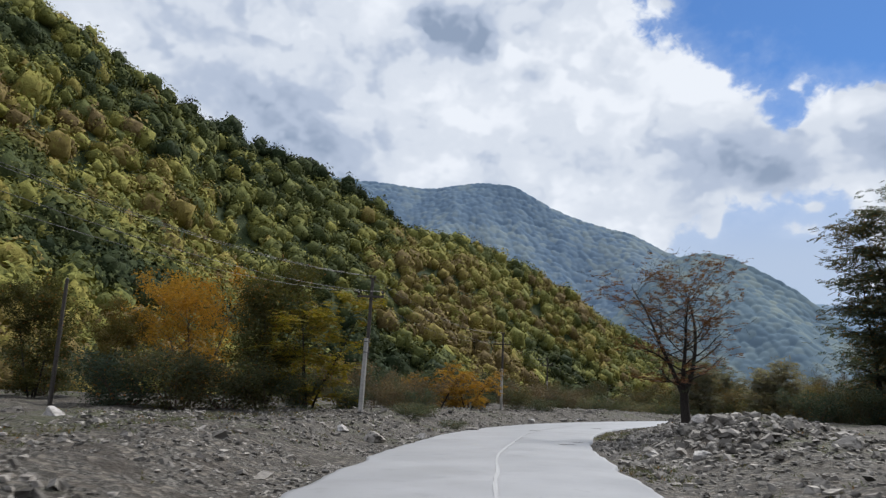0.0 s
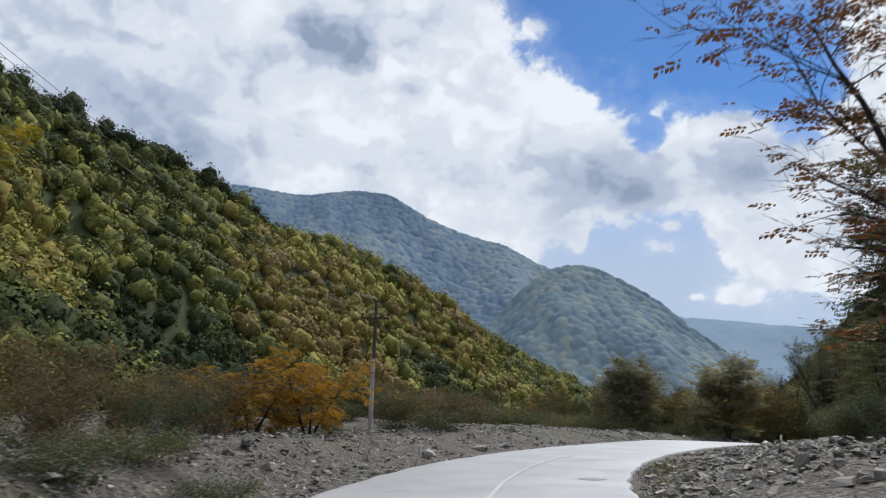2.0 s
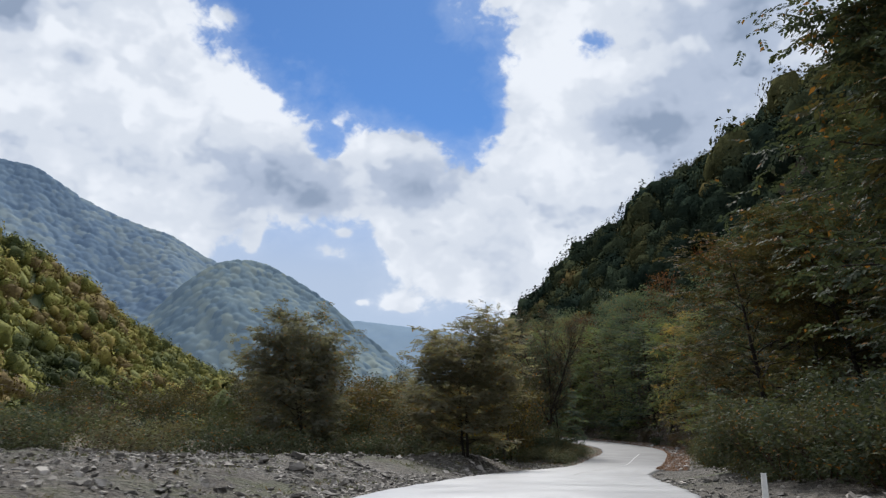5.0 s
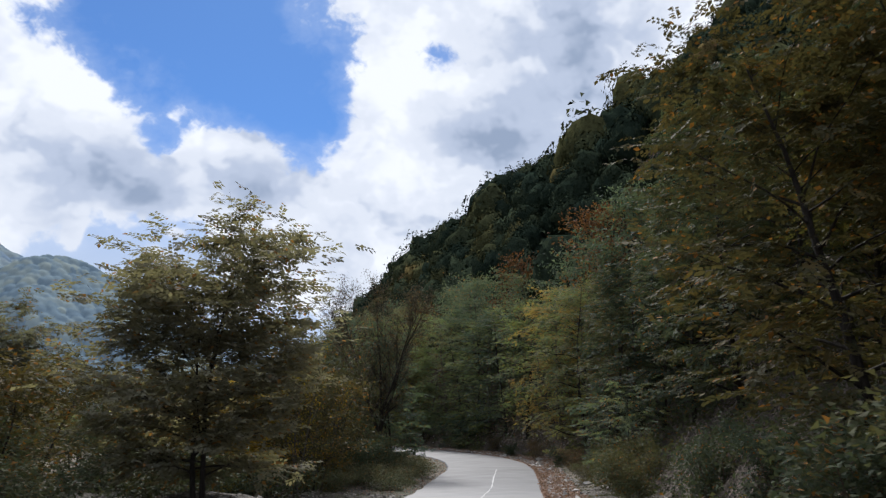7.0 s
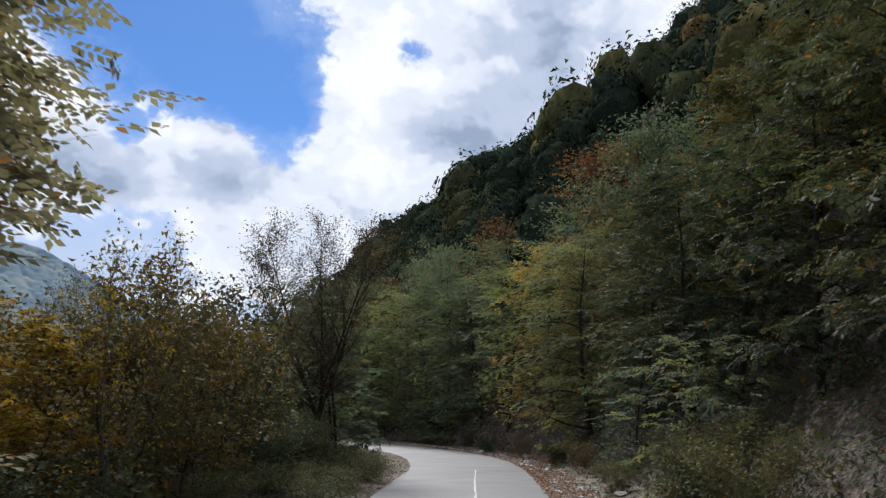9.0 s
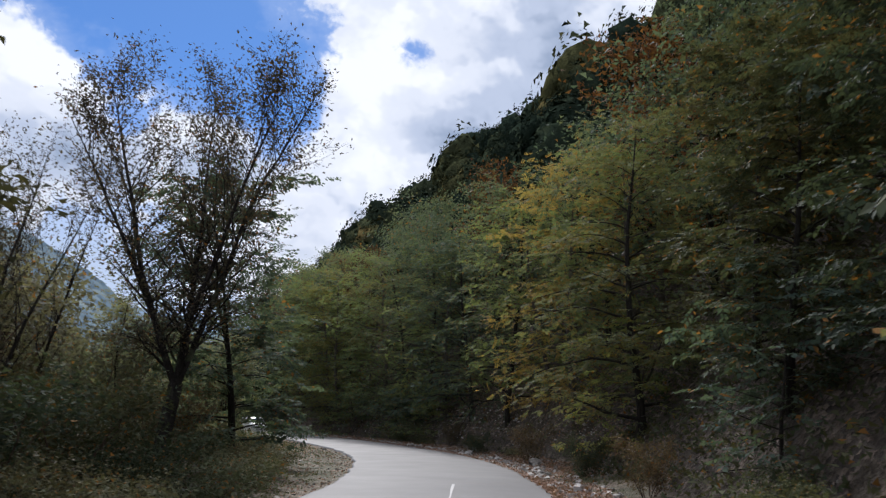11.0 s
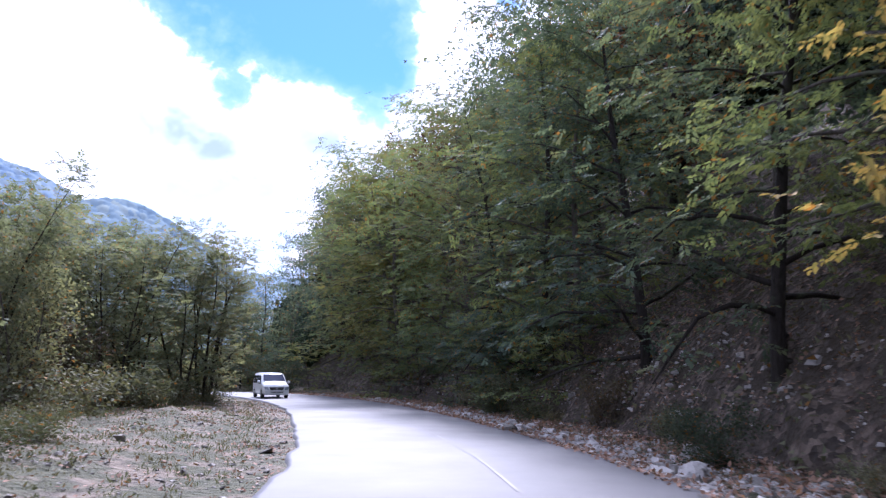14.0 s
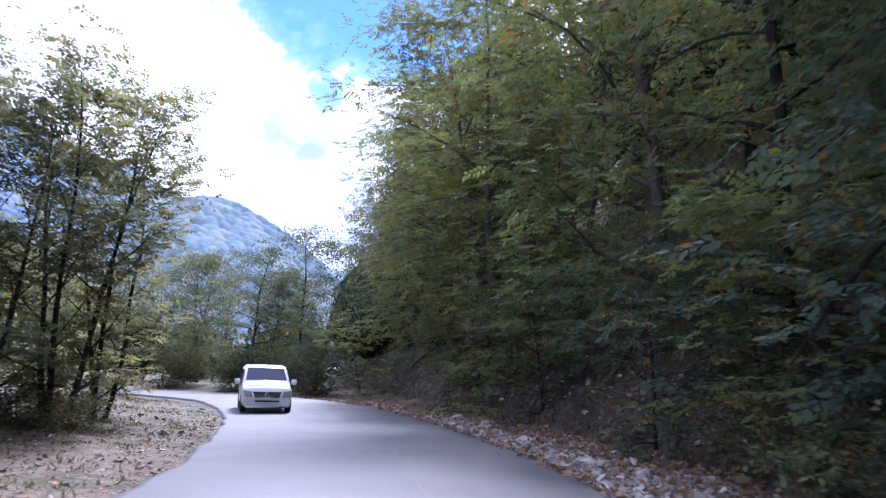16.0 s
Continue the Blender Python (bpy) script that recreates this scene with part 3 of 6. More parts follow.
def scatter_stones(name, xs, ys, sizes, mat, label, seed, flat=0.6):
    """Loose small stones, too many to count."""
    rng = np.random.default_rng(seed)
    n = len(xs)
    base = np.array([(x, y, z) for z in (-1, 1) for y in (-1, 1) for x in (-1, 1)], float) * 0.62
    faces = np.array([(0, 2, 3), (0, 3, 1), (4, 5, 7), (4, 7, 6), (0, 1, 5), (0, 5, 4), (2, 6, 7), (2, 7, 3), (0, 4, 6), (0, 6, 2), (1, 3, 7), (1, 7, 5)])
    v = base[None] * rng.uniform(0.62, 1.12, (n, 8, 1)) + rng.normal(0, 0.15, (n, 8, 3))
    v[:, 4:, :2] *= rng.uniform(0.45, 0.95, (n, 1, 1))
    v = v * np.stack([np.ones(n), rng.uniform(0.55, 1.0, n), flat * rng.uniform(0.5, 1.1, n)], 1)[:, None]
    a = rng.uniform(0, 2 * np.pi, n)
    tl = rng.normal(0, 0.35, n)
    ca, sa, ct, st = np.cos(a), np.sin(a), np.cos(tl), np.sin(tl)
    x, y, z = v[..., 0], v[..., 1], v[..., 2]
    x, z = x * ct[:, None] - z * st[:, None], x * st[:, None] + z * ct[:, None]
    x, y = x * ca[:, None] - y * sa[:, None], x * sa[:, None] + y * ca[:, None]
    v = np.stack([x, y, z], -1) * np.asarray(sizes)[:, None, None]
    v += np.stack([xs, ys, land(xs, ys) + 0.12 * np.asarray(sizes)], -1)[:, None]
    f = (faces[None] + 8 * np.arange(n)[:, None, None]).reshape(-1, 3)
    tagged(new(name, mesh_from(name, v.reshape(-1, 3), f, mat)), label, "stones", kind="stuff")


def along_road(rng, n, s0, s1, lo, hi, side, pull=1.0):
    """Random places beside the road between two stations, lo to hi metres from its middle."""
    t, right = road_frame()
    k = rng.uniform(s0, s1, n)
    i = k.astype(int)
    off = (lo + (hi - lo) * rng.uniform(0, 1, n) ** pull) * side
    xy = ROAD_LINE[i] + right[i] * off[:, None] + t[i] * (k - i)[:, None] * 0.5
    return xy[:, 0], xy[:, 1]


def build_stones():
    rng = np.random.default_rng(11)
    sx, sy, ss = [], [], []
    for n, a, b, lo, hi, side, pull, size in ((22000, 130, 340, 3.6, 18, -1, 1.2, 0.08), (9500, 130, 300, 3.6, 14, 1, 1.2, 0.10), (6000, 300, 390, 3.6, 18, -1, 1.1, 0.09),
                                              (1500, 280, 420, 3.6, 8, 1, 1.4, 0.09), (4200, 400, 580, 3.6, 9.5, -1, 1.3, 0.05)):
        x, y = along_road(rng, n, a, b, lo, hi, side, pull)
        keep = fbm(x * 0.3, y * 0.3, 3, 40) > 0.36
        sx.append(x[keep]), sy.append(y[keep])
        ss.append(size * rng.lognormal(0, 0.5, keep.sum()))
    for hx, hy, rad, _ in HEAPS[:5]:
        sx.append(hx + rng.normal(0, rad * 0.8, 500)), sy.append(hy + rng.normal(0, rad * 0.8, 500))
        ss.append(0.15 * rng.lognormal(0, 0.5, 500))
    x, y, s = np.concatenate(sx), np.concatenate(sy), np.concatenate(ss)
    d, _ = side_of(ROAD_LINE, x, y)
    k = np.abs(d) > HALF + 0.1 + s
    scatter_stones("gravel", x[k], y[k], np.minimum(s[k], 0.34), STONE, "loose grey broken slabs and stones strewn over the verge", 5, 0.45)
    x, y = along_road(rng, 4000, 372, 590, 3.55, 5.4, 1, 1.6)
    s = 0.085 * rng.lognormal(0, 0.5, len(x))
    x2, y2 = along_road(rng, 1500, 440, 560, 3.6, 4.8, 1, 1.2)
    x3, y3 = along_road(rng, 5000, 440, 560, 4.6, 8.6, 1, 1.3)
    x, y, s = np.r_[x, x2, x3], np.r_[y, y2, y3], np.r_[s, 0.125 * rng.lognormal(0, 0.45, len(x2)), 0.062 * rng.lognormal(0, 0.5, len(x3))]
    scatter_stones("roadside_rubble", x, y, np.minimum(s, 0.34), PALE_STONE, "pale broken stones lining the foot of the slope", 6)
    # single stones
    kinds = [rock_mesh("rock", 100 + k, STONE if k % 3 else PALE_STONE) for k in range(7)]
    spots = [(-13.5, 27.0, 0.75), (-14.6, 26.2, 0.5), (-15.6, 25.6, 0.7), (-17.0, 25.4, 0.6), (-11.9, 31.6, 0.35), (-3.0, 30.4, 0.55), (-4.2, 31.2, 0.4), (-1.2, 35.0, 0.42), (1.6, 43.6, 0.5),
             (7.9, 34.0, 0.45), (7.0, 23.0, 0.42), (8.6, 25.4, 0.5), (10.2, 24.2, 0.5), (9.6, 27.0, 0.42), (12.0, 28.6, 0.5), (13.4, 27.0, 0.6), (11.0, 22.4, 0.5), (6.4, 25.8, 0.4), (14.6, 30.2, 0.6), (9.4, 31.2, 0.55), (10.6, 33.4, 0.5), (12.2, 34.6, 0.6), (13.8, 36.4, 0.7), (11.5, 30.0, 0.4), (15.4, 39.8, 0.55), (17.0, 42.2, 0.6), (18.5, 44.0, 0.5),
             (21.5, 50.5, 0.6), (23.6, 52.0, 0.55), (19.4, 47.2, 0.5), (26.0, 56.0, 0.6), (12.4, 69.6, 0.4), (10.6, 66.8, 0.5), (14.8, 77.2, 0.4), (7.0, 61.0, 0.45), (25.4, 66.6, 0.6), (28.6, 70.4, 0.7),
             (30.4, 69.0, 0.5), (33.0, 75.0, 0.45), (87.4, 123.6, 0.4), (92.6, 127.4, 0.5), (98.6, 136.4, 0.45), (101.2, 138.0, 0.55), (104.2, 146.6, 0.5), (79.4, 114.2, 0.4), (72.0, 108.8, 0.35), (46.2, 104.4, 0.3)]
    for k, (x, y, s) in enumerate(spots):
        ob = new("rock", kinds[k % 7])
        ob.matrix_world = pose(x, y, ground_at(x, y) + 0.16 * s, 6 * math.sin(k * 3.1), 7 * math.cos(k * 1.7), (k * 67) % 360) @ Matrix.Diagonal((s, s, s, 1))
        tagged(ob, "grey broken boulder half sunk in the gravel" if k % 7 % 3 else "pale angular boulder lying on the gravel", "rock", "rocks by the road")


# ---- trees ----
def tubes(p0, p1, r0, r1, sides):
    """Tapered tubes from p0 to p1 as one set of triangles."""
    ax = p1 - p0
    ax = ax / (np.linalg.norm(ax, axis=1)[:, None] + 1e-9)
    ref = np.where(np.abs(ax[:, 2:3]) > 0.9, (1.0, 0, 0), (0, 0, 1.0))
    u = np.cross(ax, ref)
    u /= np.linalg.norm(u, axis=1)[:, None]
    w = np.cross(ax, u)
    a = np.arange(sides) * 2 * np.pi / sides
    ring = u[:, None] * np.cos(a)[None, :, None] + w[:, None] * np.sin(a)[None, :, None]
    v = np.concatenate([p0[:, None] + ring * r0[:, None, None], p1[:, None] + ring * r1[:, None, None]], 1)
    i = np.arange(sides)
    j = (i + 1) % sides
    f = np.concatenate([np.stack([i, j, j + sides], 1), np.stack([i, j + sides, i + sides], 1)])
    n = len(p0)
    return v.reshape(-1, 3), (f[None] + (2 * sides) * np.arange(n)[:, None, None]).reshape(-1, 3)


class Growth:
    def __init__(self, seed):
        self.rng = np.random.default_rng(seed)
        self.segs, self.tips, self.level = [], [], 0

    def run(self, p, d, length, r, steps, wander, bend, end=0.35):
        """Adds a bough and gives back the places and ways along it."""
        p, d, out = np.array(p, float), np.array(d, float), []
        for k in range(steps):
            d = d + self.rng.normal(0, wander, 3) + (0, 0, bend / steps)
            d /= np.linalg.norm(d)
            q = p + d * length / steps
            ra, rb = r * (1 - (1 - end) * k / steps), r * (1 - (1 - end) * (k + 1) / steps)
            self.segs.append((*p, *q, ra, rb, self.level))
            out.append((p, q, d, rb))
            p = q
        return out


def grow(seed, height, stems=1, fork=0.0, splay=0.12, bare=0.2, limbs=24, reach=3.0, rise=0.5, droop=-0.2, twigs=6, radius=0.15, top=0.5, wander=0.12, lift=(-0.1, 0.35)):
    g = Growth(seed)
    rng = g.rng
    if fork:
        low = g.run((0, 0, -0.2), (0.02, 0.03, 1.0), fork + 0.2, radius * 1.15, 4, 0.05, 0.0, 0.82)[-1][1]
    for s in range(stems):
        a = 2 * np.pi * (s + rng.uniform(-0.3, 0.3)) / stems
        d = np.array([math.cos(a) * splay * (stems > 1), math.sin(a) * splay * (stems > 1), 1.0])
        h = height * rng.uniform(0.8, 1.0) if s else height
        base = np.array([math.cos(a), math.sin(a), 0]) * radius * 1.2 * (stems > 1)
        g.level = 0
        start = low - (0, 0, 0.15) if fork else base - (0, 0, 0.2)
        trunk = g.run(start, d, h - fork, radius * (1 if stems == 1 else 1.1 / math.sqrt(stems) if fork else 0.62), 9, wander * 0.5, 0.05, 0.12)
        m = max(3, limbs // stems)
        for i in range(m):
            f = bare + (0.98 - bare) * ((i + rng.uniform(0, 1)) / m) ** 0.85
            k = min(8, int(f * 9))
            p0, p1, dd, rr = trunk[k]
            p = p0 + (p1 - p0) * (f * 9 - k)
            az = i * 2.4 + rng.uniform(-0.5, 0.5) + s
            g_f = (f - bare) / (1 - bare)
            long = reach * (top + (1 - top) * math.sin(math.pi * min(1.0, 0.18 + 0.82 * (1 - g_f)))) * rng.uniform(0.75, 1.15) * (1 - 0.35 * g_f**3)
            el = rise + 0.55 * g_f
            way = np.array([math.cos(az) * math.cos(el), math.sin(az) * math.cos(el), math.sin(el)])
            g.level = 1
            bough = g.run(p, way, long, max(0.012, rr * 0.55), 5, wander, droop, 0.25)
            for j in range(twigs):
                u = 0.25 + 0.75 * (j + rng.uniform(0, 1)) / twigs
                kk = min(4, int(u * 5))
                q0, q1, qd, qr = bough[kk]
                q = q0 + (q1 - q0) * (u * 5 - kk)
                side = np.cross(qd, (0, 0, 1)) * (1 if j % 2 else -1)
                way2 = qd * 0.8 + side * rng.uniform(0.5, 1.1) + (0, 0, rng.uniform(*lift))
                g.level = 2
                tw = g.run(q, way2 / np.linalg.norm(way2), long * rng.uniform(0.22, 0.42), max(0.006, qr * 0.6), 3, wander * 1.4, droop * 0.6, 0.3)
                for t0, t1, td, _ in tw:
                    g.tips.append((*t1, *td))
                    g.tips.append((*(0.5 * (t0 + t1)), *td))
                e = tw[-1]
                for _ in range(2):
                    w3 = e[2] + rng.normal(0, 0.5, 3)
                    g.level = 3
                    tt = g.run(e[1] - e[2] * 0.1, w3 / np.linalg.norm(w3), long * 0.14, 0.006, 1, 0.1, droop * 0.3)
                    g.tips.append((*tt[-1][1], *tt[-1][2]))
    return np.array(g.segs), np.array(g.tips), rng


def leaf_cards(rng, at, way, size, tilt=0.5, hang=0.25, slim=0.52, whole=True):
    """Small folded leaves: four corners each, pointing along way, lying flat but for a tilt."""
    n = len(at)
    ax = way + rng.normal(0, 0.55, (n, 3))
    ax[:, 2] -= hang
    ax /= np.linalg.norm(ax, axis=1)[:, None]
    up = np.array([0, 0, 1.0]) + rng.normal(0, tilt, (n, 3))
    sd = np.cross(ax, up)
    sd /= np.linalg.norm(sd, axis=1)[:, None] + 1e-9
    nr = np.cross(sd, ax)
    s = size * rng.uniform(0.6, 1.25, n)[:, None]
    mid = at + ax * s * 0.45 + nr * s * 0.06
    v = np.stack([at, mid + sd * s * slim * 0.5, at + ax * s - nr * s * 0.05, mid - sd * s * slim * 0.5], 1)
    if not whole:
        return v[:, [0, 1, 2]].reshape(-1, 3) + np.repeat(sd * s * 0.15, 3, 0), np.arange(3 * n).reshape(-1, 3)
    i = 4 * np.arange(n)
    f = np.concatenate([np.stack([i, i + 1, i + 2], 1), np.stack([i, i + 2, i + 3], 1)])
    return v.reshape(-1, 3), f


def make_tree(name, label, category, group, seed, leaf_mat, bark_mat, leaves, leaf_size, spray=0.3, flat=0.35, tilt=0.75, crown_name="crown", fine=1, whole=True, layered=False, **form):
    segs, tips, rng = grow(seed, **form)
    tree = tagged(new(name), label, category, group)
    thick, thin = segs[segs[:, 8] == 0], segs[(segs[:, 8] > 0) & (segs[:, 8] <= fine)]
    v, f = tubes(thick[:, 0:3], thick[:, 3:6], thick[:, 6], thick[:, 7], 7 if thick[0, 6] > 0.08 else 4)
    v2, f2 = tubes(thin[:, 0:3], thin[:, 3:6], thin[:, 6], thin[:, 7], 3)
    part("trunk", mesh_from("trunk", np.concatenate([v, v2]), np.concatenate([f, f2 + len(v)]), bark_mat, True), tree)
    if leaves:
        if layered:
            v, f = leaf_sprays(rng, tips, leaves, leaf_size, tilt, spray, flat)
            part(crown_name, mesh_from("crown", v, f, leaf_mat), tree)
            return tree
        k = rng.integers(0, len(tips), leaves)
        at = tips[k, :3] + rng.normal(0, spray, (leaves, 3)) * (1, 1, flat)
        keep = at[:, 2] > 0.05
        v, f = leaf_cards(rng, at[keep], tips[k, 3:][keep] * (1, 1, 0.5), leaf_size, tilt, slim=0.52 if whole else 0.95, whole=whole)
        part(crown_name, mesh_from("crown", v, f, leaf_mat), tree)
    return tree


def leaf_sprays(rng, tips, count, size, tilt, spray, flat, slim=0.62, each=10):
    """Flat sprays: ten leaves set to either side along a short twig, sharing one plane."""
    m = count // each
    k = rng.integers(0, len(tips), m)
    o = tips[k, :3] + rng.normal(0, spray, (m, 3)) * (1, 1, flat)
    ax = tips[k, 3:] * (1, 1, 0.35) + rng.normal(0, 0.45, (m, 3)) * (1, 1, 0.25)
    ax[:, 2] -= 0.12
    ax /= np.linalg.norm(ax, axis=1)[:, None]
    up = np.array([0, 0, 1.0]) + rng.normal(0, tilt, (m, 3))
    sd = np.cross(ax, up)
    sd /= np.linalg.norm(sd, axis=1)[:, None] + 1e-9
    j = np.arange(each)
    along = (j / each * 3.4 - 1.2)[None, :, None] * size
    flip = np.where(j % 2, 1.0, -1.0)[None, :, None]
    at = (o[:, None] + ax[:, None] * along + sd[:, None] * flip * size * 0.06).reshape(-1, 3)
    la = (ax[:, None] * 0.75 + sd[:, None] * flip * 0.75 + rng.normal(0, 0.16, (m, each, 3))).reshape(-1, 3)
    la /= np.linalg.norm(la, axis=1)[:, None]
    lu = np.repeat(np.cross(sd, ax), each, 0) + rng.normal(0, 0.22, (m * each, 3))
    ls = np.cross(la, lu)
    ls /= np.linalg.norm(ls, axis=1)[:, None] + 1e-9
    s = size * rng.uniform(0.65, 1.2, (m * each, 1))
    droop = np.array([0, 0, 1.0]) * s * 0.16
    mid = at + la * s * 0.45
    v = np.stack([at, mid + ls * s * slim * 0.5, at + la * s - droop, mid - ls * s * slim * 0.5], 1)
    v = v[(v[:, :, 2] > 0.05).all(1)]
    i = 4 * np.arange(len(v))
    return v.reshape(-1, 3), np.concatenate([np.stack([i, i + 1, i + 2], 1), np.stack([i, i + 2, i + 3], 1)])


class Kind:
    """A tree that stands several times: the first call places it, later ones copy it."""

    def __init__(self, *args, **form):
        self.args, self.form, self.first = args, form, None

    def stand(self, x, y, scale=1.0, turn=0.0, sink=0.12, lean=0.0, wide=1.0, label=""):
        m = pose(x, y, ground_at(x, y) - sink, lean, lean * 0.6, turn) @ Matrix.Diagonal((scale * wide, scale * wide, scale, 1))
        if self.first is None:
            self.first = ob = make_tree(*self.args, **self.form)
            ob.matrix_basis = m
        else:
            ob = copy_thing(self.first, m)
            ob.scale = m.to_scale()
        if label:
            ob["label"] = label
        return ob


# ---- far woods ----
def crown_shape(seed, clumps, size, core=0.88, loose=(0.84, 1.10), rough=0.24):
    """A lumpy crown of leaf clumps about one metre in radius, standing on z = -0.7."""
    rng = np.random.default_rng(seed)
    lump = rng.normal(size=(10, 3))
    lump /= np.linalg.norm(lump, axis=1)[:, None]

    def swell(d):
        return 0.64 + 0.44 * np.max(np.exp(-5.5 * (1 - d @ lump.T)), axis=1)

    vs, fs, ns, at = [], [], [], 0
    if core:
        v, f = ICO2 if clumps > 250 else (ICO_V, ICO_F)
        vs.append(v * (swell(v) * core * (1 + 0.11 * rng.normal(size=len(v))))[:, None] * (1, 1, 0.95))
        fs.append(f)
        ns.append(v)
        at = len(v)
    d = rng.normal(size=(clumps * 2, 3))
    d /= np.linalg.norm(d, axis=1)[:, None]
    d = d[d[:, 2] > -0.55][:clumps]
    n = len(d)
    p = d * (swell(d) * rng.uniform(*loose, n))[:, None]
    t = np.cross(d, rng.normal(size=(n, 3)))
    t /= np.linalg.norm(t, axis=1)[:, None]
    nrm = d + rng.normal(0, 0.28, (n, 3))
    b = np.cross(nrm, t)
    b /= np.linalg.norm(b, axis=1)[:, None]
    s = size * rng.uniform(0.6, 1.3, (n, 1))
    q = np.stack([p + t * s, p + b * s * 0.8 + d * s * 0.3, p - t * s * 0.9 - d * s * 0.2], 1)
    vs.append(q.reshape(-1, 3))
    fs.append(at + np.arange(3 * n).reshape(-1, 3))
    ns.append(np.repeat(0.85 * d + rng.normal(0, rough, (n, 3)), 3, 0))
    nn = np.concatenate(ns)
    return np.concatenate(vs), np.concatenate(fs), nn / np.linalg.norm(nn, axis=1)[:, None]


def woods(name, at, rad, tall, tint, shapes, mat, label, seed=1):
    rng = np.random.default_rng(seed)
    pick = rng.integers(0, len(shapes), len(at))
    vs, fs, ts, ns, base = [], [], [], [], 0
    for k, (v, f, nrm) in enumerate(shapes):
        j = np.nonzero(pick == k)[0]
        if not len(j):
            continue
        a = rng.uniform(0, 2 * np.pi, len(j))
        c, s = np.cos(a)[:, None], np.sin(a)[:, None]
        x, y = v[None, :, 0] * c - v[None, :, 1] * s, v[None, :, 0] * s + v[None, :, 1] * c
        w = np.stack([x * rad[j][:, None], y * rad[j][:, None], v[None, :, 2] * (rad[j] * tall[j])[:, None] + np.zeros_like(x)], -1) + at[j][:, None]
        vs.append(w.reshape(-1, 3))
        ns.append(np.stack([nrm[None, :, 0] * c - nrm[None, :, 1] * s, nrm[None, :, 0] * s + nrm[None, :, 1] * c, nrm[None, :, 2] + 0 * c], -1).reshape(-1, 3))
        fs.append((f[None] + len(v) * np.arange(len(j))[:, None, None]).reshape(-1, 3) + base)
        ts.append(np.repeat(tint[j], len(v)))
        base += len(j) * len(v)
    me = mesh_from(name, np.concatenate(vs), np.concatenate(fs), mat, True, np.concatenate(ts), np.concatenate(ns))
    tagged(new(name, me), label, "forest", kind="stuff")


def table(pairs):
    p = np.array(pairs, float)
    return lambda a: np.interp(a, p[:, 0], p[:, 1])


def slope_of(sky, foot, crest, relief, seed, less=6.0):
    """A hillside seen from the valley: sky gives its crest's elevation by azimuth, foot and crest its distances."""

    def place(az, t):
        e = np.tan(np.radians(sky(az)))
        zc = crest(az) * e - less
        wob = fbm(az * 0.16, t * 0.9, 3, seed) - 0.5
        r = foot(az) + (crest(az) - foot(az)) * (t + relief * 0.010 * wob * np.sin(np.pi * np.clip(t, 0, 1)))
        z = zc * np.where(t < 1, np.clip(t, 0, 1) ** 1.04, 1 - 1.4 * (t - 1))
        z = z + relief * np.sin(np.pi * np.clip(t, 0, 1)) * (fbm(az * 0.22 + t * 0.8, t * 1.6 + az * 0.05, 4, seed + 3) - 0.5) * 2
        a = np.radians(az)
        return np.stack([r * np.sin(a), r * np.cos(a), z - 2.0 * (t <= 0)], -1)

    return place


def crowns(x, y, seed):
    """Close-set round tree tops on a unit grid: their height, and a random number for each."""
    ix, iy = np.floor(x).astype(int), np.floor(y).astype(int)
    best, who = np.full(x.shape, 9.0), np.zeros(x.shape)
    for ox in (-1, 0, 1):
        for oy in (-1, 0, 1):
            cx, cy = ix + ox, iy + oy
            d = np.hypot(x - cx - lattice(cx, cy, seed), y - cy - lattice(cx, cy, seed + 1))
            d *= 0.8 + 0.5 * lattice(cx, cy, seed + 2)
            nearer = d < best
            best, who = np.where(nearer, d, best), np.where(nearer, lattice(cx, cy, seed + 3), who)
    return 1 - np.minimum(best, 1.0) ** 2, who


def hill_sheet(name, place, az, t, mat, label, rough=0.0):
    ga, gt = np.meshgrid(az, t)
    v = place(ga, gt).reshape(-1, 3)
    if rough:
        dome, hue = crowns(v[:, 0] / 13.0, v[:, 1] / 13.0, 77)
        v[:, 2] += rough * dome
        # tone follows dome height too: crown tops lightened, gaps darkened as if shaded
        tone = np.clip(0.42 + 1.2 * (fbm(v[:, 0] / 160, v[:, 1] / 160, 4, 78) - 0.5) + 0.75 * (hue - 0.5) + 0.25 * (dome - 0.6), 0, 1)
    n, m = ga.shape
    i = np.arange(n * m).reshape(n, m)
    q = np.stack([i[:-1, :-1], i[:-1, 1:], i[1:, 1:], i[1:, :-1]], -1).reshape(-1, 4)
    tagged(new(name, mesh_from(name, v, q, mat, True, tone if rough else np.full(len(v), 0.05))), label, "hillside", kind="structure")


